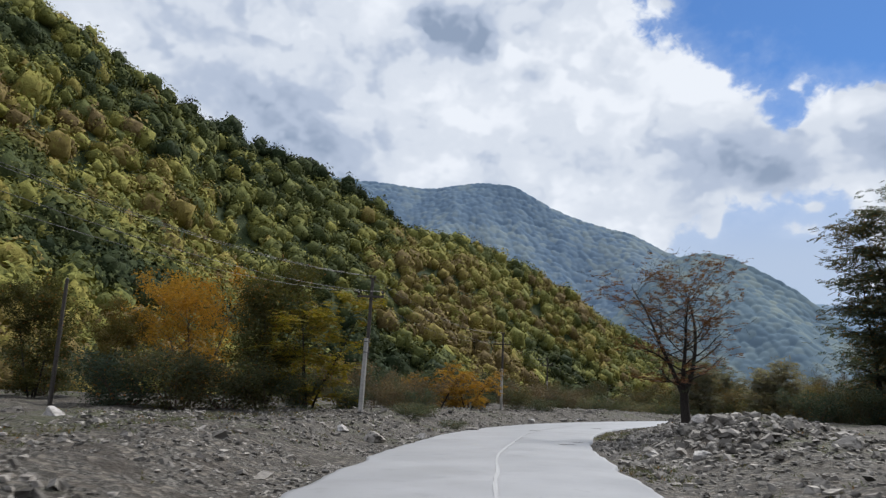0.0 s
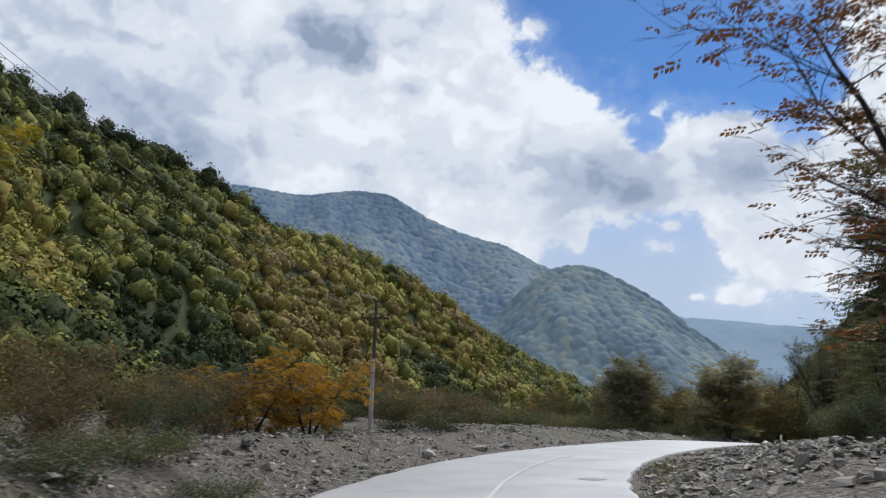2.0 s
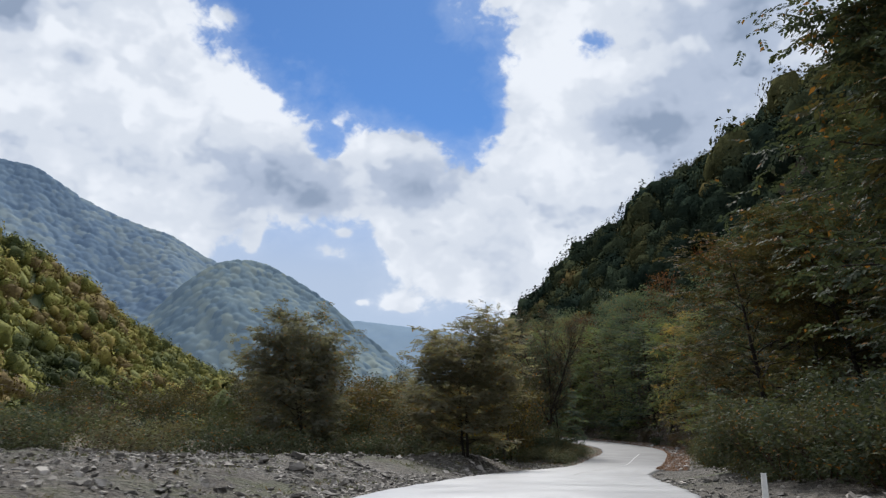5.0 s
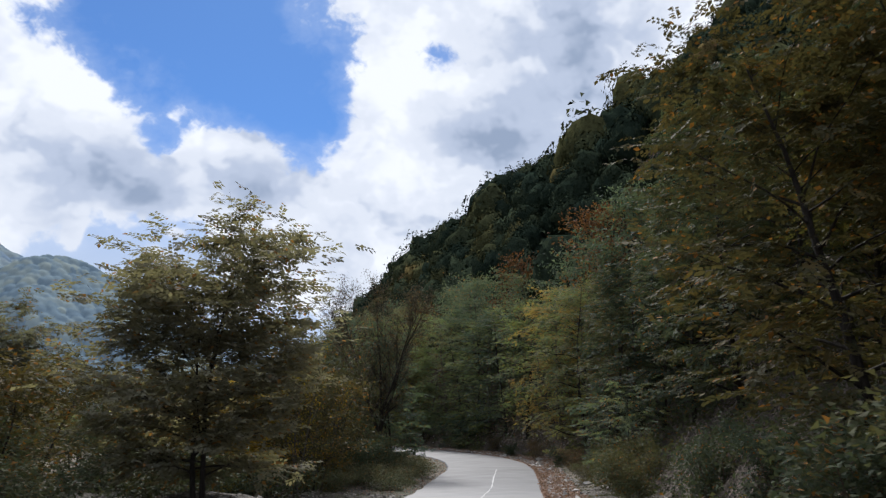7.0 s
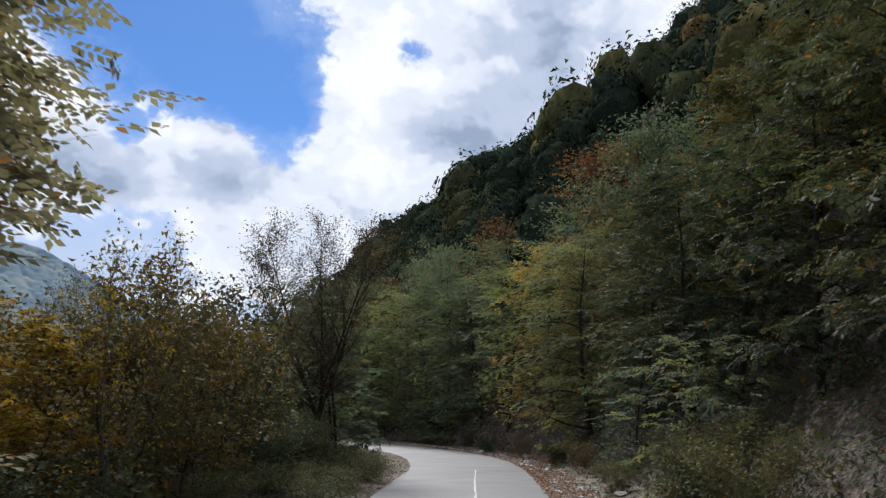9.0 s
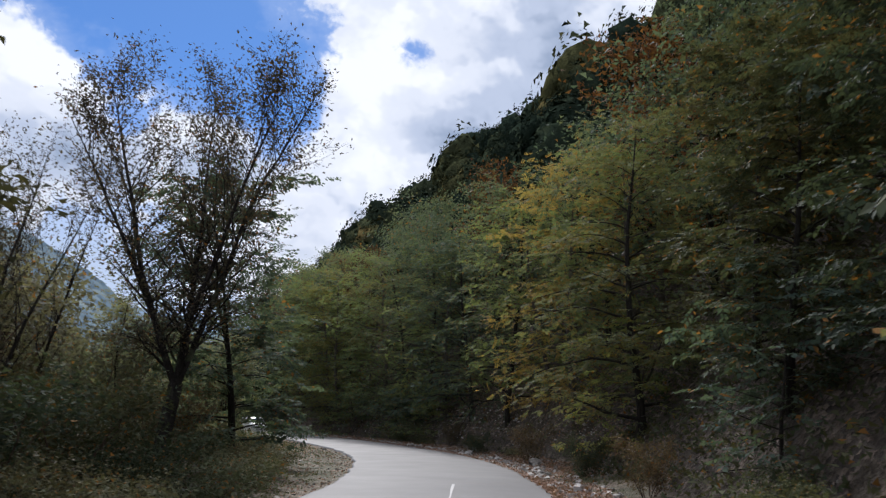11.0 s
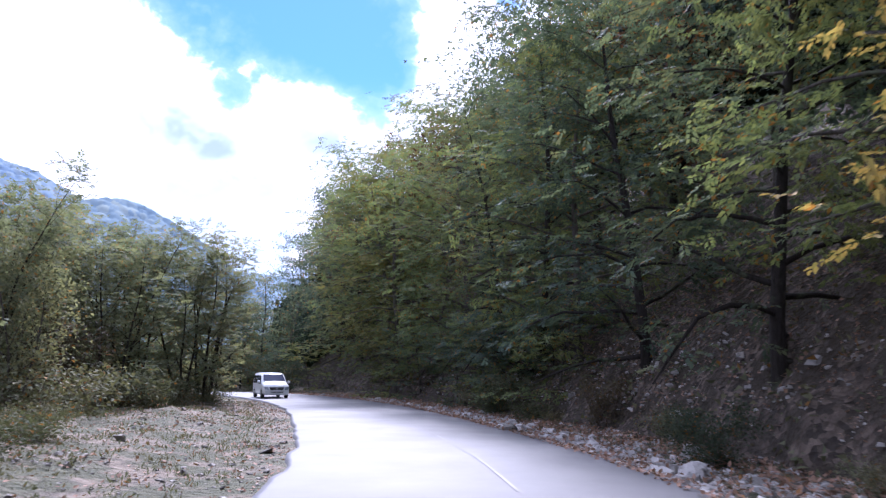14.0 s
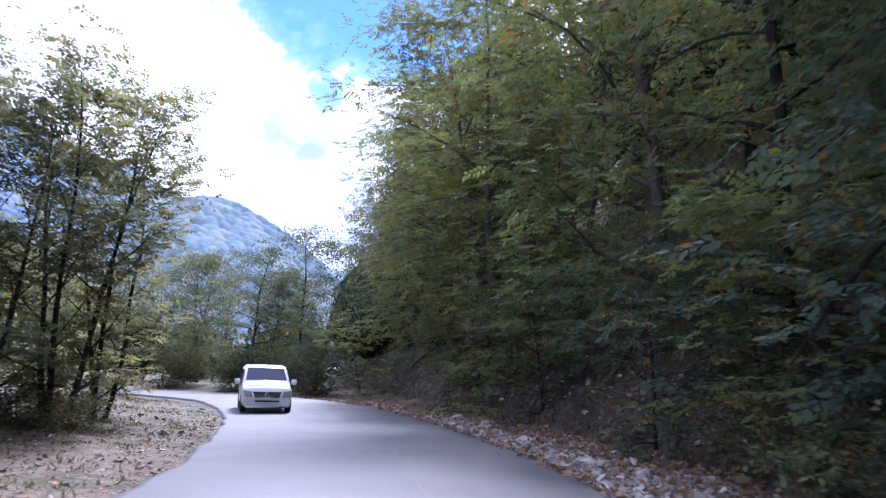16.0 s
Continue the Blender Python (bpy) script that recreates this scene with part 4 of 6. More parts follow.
def hill_woods(name, place, az0, az1, t0, t1, count, rad, mat, shapes, label, seed, tints, lift=0.5, patch=0.012, squat=1.0, lean=None):
    rng = np.random.default_rng(seed)
    # even spread: more places where the slope is wider
    az, t = rng.uniform(az0, az1, count * 2), rng.uniform(t0, t1, count * 2)
    p = place(az, t)
    r = np.hypot(p[:, 0], p[:, 1])
    k = np.nonzero(rng.uniform(0, 1, len(r)) < r / r.max())[0][:count]
    p, az, t = p[k], az[k], t[k]
    rr = rad * np.minimum(rng.lognormal(-0.05, 0.32, len(k)), 1.6)
    tall = squat * rng.uniform(0.85, 1.25, len(k))
    hue = fbm(p[:, 0] * patch, (p[:, 1] + p[:, 2] * 1.5) * patch, 3, seed)
    tint = np.clip(tints[0] + tints[1] * (hue - 0.5) * 2 + rng.normal(0, tints[2], len(k)) + (lean(az, t) if lean else 0), 0, 1)
    p[:, 2] += rr * lift
    woods(name, p, rr, tall, tint, shapes, mat, label, seed)


SHAPES_MID = [crown_shape(300 + k, 150, 0.13) for k in range(8)]
SHAPES_SLOPE = [crown_shape(360 + k, 330, 0.09, 0.86, (0.82, 1.10), 0.32) for k in range(6)]
SHAPES_FINE = [crown_shape(320 + k, 1000, 0.065, 0.88, (0.84, 1.06), 0.42) for k in range(5)]


def build_hills():
    left = slope_of(table([(-60, 29), (-40, 27.5), (-31.9, 25.6), (-29.3, 24.8), (-24.3, 22.8), (-18.6, 19.9), (-13.6, 18.3), (-9.2, 16.9), (-5.7, 15.0), (-2.2, 12.8), (3.5, 11.5), (8.1, 9.2), (11.5, 7.0), (13.5, 5.4), (17, 3.4), (19.5, 2.2), (22, 1.0)]),
                    table([(-60, 120), (-40, 150), (-30, 180), (-20, 215), (-11, 265), (-5, 300), (0, 335), (4, 380), (8, 450), (13, 540), (19, 680), (22, 740)]),
                    table([(-60, 330), (-40, 360), (-30, 390), (-20, 420), (-13, 450), (-5, 480), (0, 530), (4, 575), (8, 620), (13, 680), (19, 760), (22, 790)]), 11.0, 7)
    hill_sheet("hillside_left", left, np.linspace(-60, 22, 150), np.linspace(-0.05, 1.3, 40), FOREST, "steep forested hillside in autumn colours")
    # lean tints the ridge as sunlit and the ravine as shadowed, over random hues
    hill_woods("hillside_wood", left, -44, 21.5, -0.02, 1.04, 3400, 5.0, FOREST, SHAPES_MID, "dense mixed autumn forest, green, yellow and brown crowns, sun and shadow in their tints", 51, (0.40, 1.0, 0.16), patch=0.009,
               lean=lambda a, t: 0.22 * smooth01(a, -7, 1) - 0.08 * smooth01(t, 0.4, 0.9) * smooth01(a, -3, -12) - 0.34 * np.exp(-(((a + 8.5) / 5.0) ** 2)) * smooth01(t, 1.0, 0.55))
    near = slope_of(table([(-60, 20), (-40, 19), (-30.7, 17.0), (-27.5, 15.4), (-23.4, 13.6), (-18.2, 10.6), (-13.6, 7.6), (-10.1, 3.6), (-7.5, 1.6)]),
                    table([(-60, 70), (-40, 90), (-30, 105), (-20, 130), (-7, 175)]), table([(-60, 190), (-40, 215), (-30, 225), (-20, 225), (-12, 225), (-7, 215)]), 5.0, 17)
    hill_sheet("hillside_near", near, np.linspace(-60, -7, 90), np.linspace(-0.05, 1.3, 30), FOREST, "lower wooded spur before the hillside")
    # spur tint is raised for sunlight and lowered at its right end for shadow
    hill_woods("spur_wood", near, -44, -7.5, -0.02, 1.04, 1200, 3.6, FOREST, SHAPES_MID, "yellow-green autumn crowns on the lower spur, tinted for sun and shadow", 52, (0.58, 0.8, 0.16), patch=0.016, lean=lambda a, t: -0.25 * smooth01(a, -16, -9))
    crest = table([(-14, 16.2), (-4.6, 15.8), (-0.7, 15.4), (3.2, 16.0), (6.0, 15.8), (8.5, 14.3), (10.5, 13.4), (13, 12.6), (14.8, 12.2), (16.5, 11.1), (18.6, 10.2), (22, 8.5), (27, 5.0), (30, 2.5), (36, 1)])
    far = slope_of(lambda a: sum(crest(a + d) for d in (-0.7, -0.35, 0.0, 0.35, 0.7)) / 5,
                   table([(-14, 1300), (12, 1330), (36, 1400)]), table([(-14, 2030), (6, 2000), (17, 1900), (23, 1800), (36, 1600)]), 34.0, 27, 8)
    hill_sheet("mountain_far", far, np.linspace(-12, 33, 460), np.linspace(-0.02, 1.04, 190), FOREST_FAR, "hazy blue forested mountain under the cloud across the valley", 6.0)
    brow = table([(8, 0.5), (10, 2.4), (12, 4.6), (13.6, 6.6), (15, 8.2), (16.4, 9.5), (17.6, 10.3), (18.8, 10.7), (20.8, 10.6), (22.5, 9.8), (25.4, 8.1), (27.4, 6.3), (29.8, 4.4), (31, 3.6), (34, 1.6)])
    middle = slope_of(lambda a: sum(brow(a + d) for d in (-0.6, -0.2, 0.2, 0.6)) / 4, table([(8, 1080), (34, 1120)]), table([(8, 1200), (14, 1400), (21, 1480), (28, 1400), (34, 1300)]), 20.0, 47, 6)
    hill_sheet("mountain_middle", middle, np.linspace(8.1, 33.5, 300), np.linspace(-0.02, 1.06, 130), FOREST_MID, "forested shoulder before the far mountain, coloured hazy blue-green", 6.0)
    last = slope_of(table([(18, 6.0), (27, 6.8), (29.9, 6.5), (34, 6.0), (40, 5.2), (60, 5)]), table([(18, 2300), (60, 2300)]), table([(18, 3200), (60, 3200)]), 40.0, 37, 0)
    hill_sheet("mountain_last", last, np.linspace(18, 60, 120), np.linspace(-0.05, 1.2, 40), FOREST_FAR2, "distant mountain ridge, coloured pale for haze", 9.0)


def right_woods():
    """Crowns on the slope above the roadside trees."""
    rng = np.random.default_rng(61)
    tan = np.gradient(FOOT_LINE, axis=0)
    tan /= np.linalg.norm(tan, axis=1)[:, None]
    right = np.stack([tan[:, 1], -tan[:, 0]], 1)

    def places(n, k0, k1, w0, w1):
        k = rng.integers(k0, k1, n)
        w = w0 + (w1 - w0) * rng.uniform(0, 1, n)
        xy = FOOT_LINE[k] + right[k] * w[:, None] + tan[k] * rng.uniform(-1, 1, n)[:, None]
        f, _ = side_of(FOOT_LINE, xy[:, 0], xy[:, 1])
        ok = f > w0 * 0.8
        return xy[ok]

    for name, n, k0, k1, w0, w1, rad, shapes in (("slope_wood", 360, 105, 262, 11, 42, 3.2, SHAPES_FINE), ("far_slope_wood", 700, 246, 400, 2, 42, 3.6, SHAPES_SLOPE), ("upper_slope_wood", 900, 95, 400, 38, 150, 5.2, SHAPES_SLOPE)):
        xy = places(n, k0, k1, w0, w1)
        rr = rad * rng.lognormal(0, 0.2, len(xy))
        hue = fbm(xy[:, 0] * 0.035, xy[:, 1] * 0.035, 3, 71)
        tint = np.clip(0.36 + 0.9 * (hue - 0.5) + rng.normal(0, 0.17, len(xy)), 0, 1)
        at = np.c_[xy, land(xy[:, 0], xy[:, 1]) + rr * (1.15 if shapes is SHAPES_FINE else 0.8)]
        woods(name, at, rr, rng.uniform(1.1, 1.6, len(xy)), tint, shapes, FOREST_DARK, "mixed forest on the steep slope turning brown and yellow, coloured dark for shade", 62)


# ---- the trees by the road ----
BEECH = [
    Kind("beech_tree", "tall leafy beech with layered green sprays on the slope", "tree", "trees on the slope", 401, LEAF_GREEN, BARK, 28000, 0.112, 0.36, 0.16, 0.3, layered=True, lift=(-0.06, 0.08), height=11.0, bare=0.03, limbs=40, reach=4.0, rise=0.22, droop=-0.5, twigs=9, top=0.85, radius=0.17),
    Kind("beech_tree", "tall leafy beech with layered green sprays on the slope", "tree", "trees on the slope", 402, LEAF_GREEN, BARK, 28000, 0.112, 0.36, 0.16, 0.3, layered=True, lift=(-0.06, 0.08), height=10.0, bare=0.02, limbs=40, reach=3.7, rise=0.15, droop=-0.55, twigs=9, top=0.85, radius=0.15),
    Kind("hornbeam_tree", "dark green hornbeam with drooping layered boughs", "tree", "trees on the slope", 403, LEAF_DARK, BARK_DARK, 28000, 0.11, 0.36, 0.16, 0.3, layered=True, lift=(-0.06, 0.08), height=12.0, bare=0.02, limbs=40, reach=3.6, rise=0.25, droop=-0.6, twigs=9, top=0.85, radius=0.16),
    Kind("maple_tree", "yellowing maple among the roadside trees", "tree", "trees on the slope", 404, LEAF_YELLOW, BARK, 14000, 0.125, 0.3, 0.14, 0.3, layered=True, lift=(-0.06, 0.08), height=10.5, bare=0.12, limbs=34, reach=3.4, rise=0.4, droop=-0.3, twigs=6, radius=0.14),
    Kind("beech_tree", "golden-green beech lit by the sky among darker trees", "tree", "trees on the slope", 405, LEAF_GOLD, BARK, 28000, 0.112, 0.36, 0.16, 0.3, layered=True, lift=(-0.06, 0.08), height=10.5, bare=0.02, limbs=40, reach=3.6, rise=0.2, droop=-0.45, twigs=9, top=0.85, radius=0.15),
]
# slope trees up to the bend, leaf tones kept dark to stand in for shade
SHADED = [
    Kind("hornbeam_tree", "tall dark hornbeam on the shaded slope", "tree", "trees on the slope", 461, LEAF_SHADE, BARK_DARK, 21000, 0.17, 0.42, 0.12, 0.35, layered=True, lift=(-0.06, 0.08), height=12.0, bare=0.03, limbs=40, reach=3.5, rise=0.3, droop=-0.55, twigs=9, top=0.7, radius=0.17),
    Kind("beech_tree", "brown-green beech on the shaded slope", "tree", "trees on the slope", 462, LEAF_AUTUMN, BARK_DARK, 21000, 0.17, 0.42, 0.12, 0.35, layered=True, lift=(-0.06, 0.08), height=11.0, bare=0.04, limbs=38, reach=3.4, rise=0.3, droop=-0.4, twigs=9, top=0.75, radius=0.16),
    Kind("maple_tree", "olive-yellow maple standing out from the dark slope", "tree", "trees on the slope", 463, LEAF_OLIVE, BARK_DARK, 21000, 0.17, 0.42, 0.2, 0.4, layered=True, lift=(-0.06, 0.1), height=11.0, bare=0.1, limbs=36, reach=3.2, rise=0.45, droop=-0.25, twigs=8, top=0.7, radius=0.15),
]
# rear beech leaves are dark, painting the unlit depth behind the front row
BACK = [
    Kind("beech_tree", "leafy green beech standing up the slope", "tree", "trees on the slope", 411, LEAF_DARK, BARK, 5600, 0.25, 0.36, 0.35, whole=False, height=12.5, bare=0.1, limbs=34, reach=4.0, rise=0.35, droop=-0.35, twigs=5, radius=0.17),
    Kind("hornbeam_tree", "dark green hornbeam standing up the slope", "tree", "trees on the slope", 412, LEAF_DARK, BARK_DARK, 5600, 0.25, 0.36, 0.35, whole=False, height=13.0, bare=0.08, limbs=36, reach=3.7, rise=0.3, droop=-0.4, twigs=5, radius=0.17),
    Kind("beech_tree", "rust-coloured beech standing up the slope", "tree", "trees on the slope", 413, LEAF_RUST, BARK, 4000, 0.28, 0.36, 0.4, whole=False, height=11.5, bare=0.12, limbs=30, reach=3.6, rise=0.45, droop=-0.2, twigs=5, radius=0.15),
]
ALDER = [
    Kind("alder_tree", "slender half-bare alder with many upright stems", "tree", "trees by the river", 421, LEAF_BROWN, BARK_DARK, 5200, 0.13, 0.3, 0.9, whole=False, fine=2, height=11.5, stems=5, splay=0.30, bare=0.12, limbs=75, reach=2.6, rise=0.85, droop=0.35, twigs=7, radius=0.17),
    Kind("alder_tree", "leafy grey-green alder beside the road", "tree", "trees by the river", 422, LEAF_SAGE, BARK_DARK, 15000, 0.14, 0.3, 0.45, 0.4, layered=True, height=9.5, stems=3, splay=0.16, bare=0.04, limbs=45, reach=2.6, rise=0.5, droop=-0.1, twigs=6, radius=0.14),
    Kind("willow_tree", "grey-green bushy willow on the river side", "tree", "trees by the river", 423, LEAF_SAGE, BARK, 8500, 0.16, 0.28, 0.8, whole=False, height=6.5, stems=4, splay=0.35, bare=0.12, limbs=36, reach=2.1, rise=0.7, droop=0.1, twigs=6, radius=0.12),
]
SHRUB = [
    Kind("shrub", "dull reddish-brown twiggy autumn shrub", "shrub", "shrubs along the valley", 431, LEAF_BROWN, TWIG, 3000, 0.14, 0.22, 0.8, whole=False, height=3.2, stems=7, splay=0.55, bare=0.1, limbs=30, reach=1.1, rise=0.8, droop=0.2, twigs=4, radius=0.05),
    Kind("shrub", "dense dark green shrub in the valley", "shrub", "shrubs along the valley", 432, LEAF_SHADE, TWIG, 5600, 0.14, 0.26, 0.8, whole=False, height=2.8, stems=7, splay=0.6, bare=0.05, limbs=32, reach=1.3, rise=0.5, droop=-0.1, twigs=5, radius=0.05),
    Kind("shrub", "low grey-green bramble thicket by the road", "shrub", "shrubs along the valley", 433, HERB, TWIG, 4600, 0.105, 0.24, 0.7, whole=False, height=1.5, stems=8, splay=1.1, bare=0.05, limbs=32, reach=1.0, rise=0.3, droop=-0.3, twigs=5, radius=0.03),
]


YOUNG = [
    Kind("young_beech", "young beech with low green sprays over the road edge", "tree", "young trees at the road edge", 451, LEAF_GREEN, BARK, 3600, 0.17, 0.26, 0.12, 0.32, layered=True, lift=(-0.06, 0.08), height=5.2, bare=0.03, limbs=26, reach=2.7, rise=0.15, droop=-0.4, twigs=8, top=0.85, radius=0.07),
    Kind("young_hornbeam", "young dark hornbeam crowding the road edge", "tree", "young trees at the road edge", 452, LEAF_DARK, BARK_DARK, 3600, 0.17, 0.26, 0.14, 0.4, layered=True, lift=(-0.06, 0.1), height=4.6, bare=0.03, limbs=26, reach=2.4, rise=0.2, droop=-0.4, twigs=8, top=0.85, radius=0.06),
]


def plant_right():
    rng = np.random.default_rng(81)
    tan = np.gradient(FOOT_LINE, axis=0)
    tan /= np.linalg.norm(tan, axis=1)[:, None]
    right = np.stack([tan[:, 1], -tan[:, 0]], 1)
    k0, k1 = int(side_of(FOOT_LINE, [42.0], [66.0])[1][0]), int(side_of(FOOT_LINE, [132.0], [202.0])[1][0])
    row = (0, 2, 1, 0, 2, 0, 1, 2, 0, 1, 2, 0, 1, 2)
    k, c = float(k0), 0
    while k < k1:
        i = int(k)
        w = rng.uniform(0.9, 2.8)
        x, y = FOOT_LINE[i] + right[i] * w
        sort = row[c % len(row)] if y < 126 or y > 182 or c % 5 in (1, 3) else (4, 0, 2)[c % 3]
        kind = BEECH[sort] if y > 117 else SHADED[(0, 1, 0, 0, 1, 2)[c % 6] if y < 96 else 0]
        kind.stand(x, y, rng.uniform(0.8, 1.15) if y < 117 else rng.uniform(1.15, 1.6), rng.uniform(0, 360), lean=rng.uniform(-4, 4), wide=rng.uniform(0.85, 1.0))
        k += rng.uniform(3.2, 4.6)
        c += 1
    k, c = float(k0 - 6), 0
    while k < k1 + 40:
        i = int(k)
        w = rng.uniform(5.0, 8.5)
        x, y = FOOT_LINE[i] + right[i] * w
        if y < 117:
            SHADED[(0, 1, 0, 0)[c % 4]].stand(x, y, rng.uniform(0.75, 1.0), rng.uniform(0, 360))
        else:
            BACK[(0, 1, 2, 1, 0, 1)[c % 6]].stand(x, y, rng.uniform(1.1, 1.5), rng.uniform(0, 360))
        k += rng.uniform(2.6, 3.6)
        c += 1
    ka, kb = int(side_of(FOOT_LINE, [70.0], [104.5])[1][0]), int(side_of(FOOT_LINE, [125.0], [184.0])[1][0])
    for c, k in enumerate(np.arange(ka, kb, 2.9)):
        i = int(k)
        if (k > ka + 17 or c % 3 == 0) and not 124 < FOOT_LINE[i][1] < 147:
            x, y = FOOT_LINE[i] + right[i] * rng.uniform(-0.4, 1.4)
            YOUNG[c % 2 if y > 117 else 1].stand(x, y, rng.uniform(0.75, 1.15), rng.uniform(0, 360))
    for x, y, k, sc in ((112.0, 153.2, 1, 0.75), (113.0, 155.4, 0, 0.8), (111.4, 150.6, 1, 0.6), (114.4, 157.8, 1, 0.8), (126.5, 194.5, 0, 0.9), (124.6, 197.6, 1, 0.9)):
        YOUNG[k].stand(x, y, sc, x * 31 % 360, wide=1.1)
    for x, y, k, sc in ((111.0, 152.2, 2, 0.9), (112.1, 154.4, 2, 1.0), (113.6, 156.8, 2, 0.8), (109.6, 149.8, 2, 0.7), (123.0, 194.0, 1, 1.0), (124.0, 199.6, 1, 1.2), (121.4, 203.0, 1, 1.1), (118.6, 208.4, 1, 1.1)):
        SHRUB[k].stand(x, y, sc, x * 47 % 360, wide=1.2)
    for x, y, k, sc in ((126.0, 200.0, 0, 0.85), (123.4, 205.6, 1, 0.85), (120.0, 211.0, 0, 0.8), (127.4, 206.0, 1, 0.95)):
        BACK[k].stand(x, y, sc, x * 53 % 360)
    # the tall trees that close the view beyond the first bend
    for x, y, k, sc in ((43.6, 76.6, 0, 1.35), (45.6, 74.0, 1, 1.6), (44.6, 70.6, 0, 1.5), (49.6, 87.6, 1, 0.95)):
        SHADED[k].stand(x, y, sc, x * 71 % 360)
    for x, y, sc in ((35.2, 71.6, 0.9), (36.6, 74.4, 1.0), (38.0, 77.0, 0.9), (39.6, 79.4, 0.85), (41.4, 81.8, 0.9), (43.4, 84.0, 0.9), (38.6, 72.4, 1.1), (40.6, 75.6, 1.2), (42.6, 79.0, 1.1), (36.4, 68.0, 1.0), (33.4, 66.2, 0.7), (39.4, 67.4, 1.2), (46.0, 86.6, 0.9), (44.6, 81.4, 1.2)):
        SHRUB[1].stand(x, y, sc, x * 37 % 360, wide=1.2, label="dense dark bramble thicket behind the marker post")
    # undergrowth at the foot of the slope before the forest closes in
    for k in range(26):
        i = int(k0 - 4 + k * 3.2)
        x, y = FOOT_LINE[i] + right[i] * rng.uniform(-2.2, 0.3)
        SHRUB[1 if k < 13 else (2, 1, 2, 0)[k % 4]].stand(x, y, rng.uniform(0.6, 1.0) * (1 if k < 13 else 0.7), rng.uniform(0, 360))


def plant_left():
    """Trees and thickets on the valley side, one by one."""
    rng = np.random.default_rng(91)
    orange = Kind("maple_tree", "small maple in full orange autumn leaf", "tree", "", 441, LEAF_ORANGE, BARK, 16000, 0.16, 0.28, 0.7, height=8.0, stems=4, splay=0.34, bare=0.1, limbs=48, reach=3.2, rise=0.5, droop=0.05, twigs=6, radius=0.13)
    orange.stand(-15.4, 48.0, 1.0, 20)
    plum = Kind("wild_plum_tree", "low spreading tree with hanging orange-yellow leaves behind the poles", "tree", "", 453, LEAF_ORANGE, BARK_DARK, 7500, 0.15, 0.22, 0.5, 0.5, layered=True, fine=2, height=4.3, stems=4, splay=0.55, bare=0.25, limbs=30, reach=2.3, rise=0.35, droop=-0.7, twigs=7, radius=0.13, top=0.6)
    plum.stand(2.4, 67.2, 0.95, 150)
    plum.stand(-0.2, 66.0, 0.8, 30)
    orange.stand(52.0, 196.0, 0.7, 70)
    yellow = Kind("hazel_tree", "olive-yellow hazel with layered boughs behind the pole", "tree", "", 442, LEAF_YELLOW, BARK_DARK, 13000, 0.18, 0.26, 0.3, 0.3, layered=True, height=6.8, stems=3, splay=0.25, bare=0.08, limbs=40, reach=2.7, rise=0.3, droop=-0.2, twigs=6, radius=0.12)
    yellow.stand(-7.8, 45.0, 1.0, 0, wide=1.0)
    yellow.stand(52.4, 113.5, 0.75, 200)
    green = Kind("hazel_tree", "dull green bushy hazel beside the yellow one", "tree", "", 443, LEAF_OLIVE, BARK_DARK, 20000, 0.19, 0.32, 0.5, whole=False, height=8.2, stems=3, splay=0.2, bare=0.06, limbs=42, reach=2.5, rise=0.5, droop=-0.1, twigs=6, radius=0.12)
    green.stand(-10.6, 45.5, 1.0, 40)
    green.stand(-27.0, 52.0, 0.95, 130)
    green.stand(-23.6, 57.0, 0.8, 300)
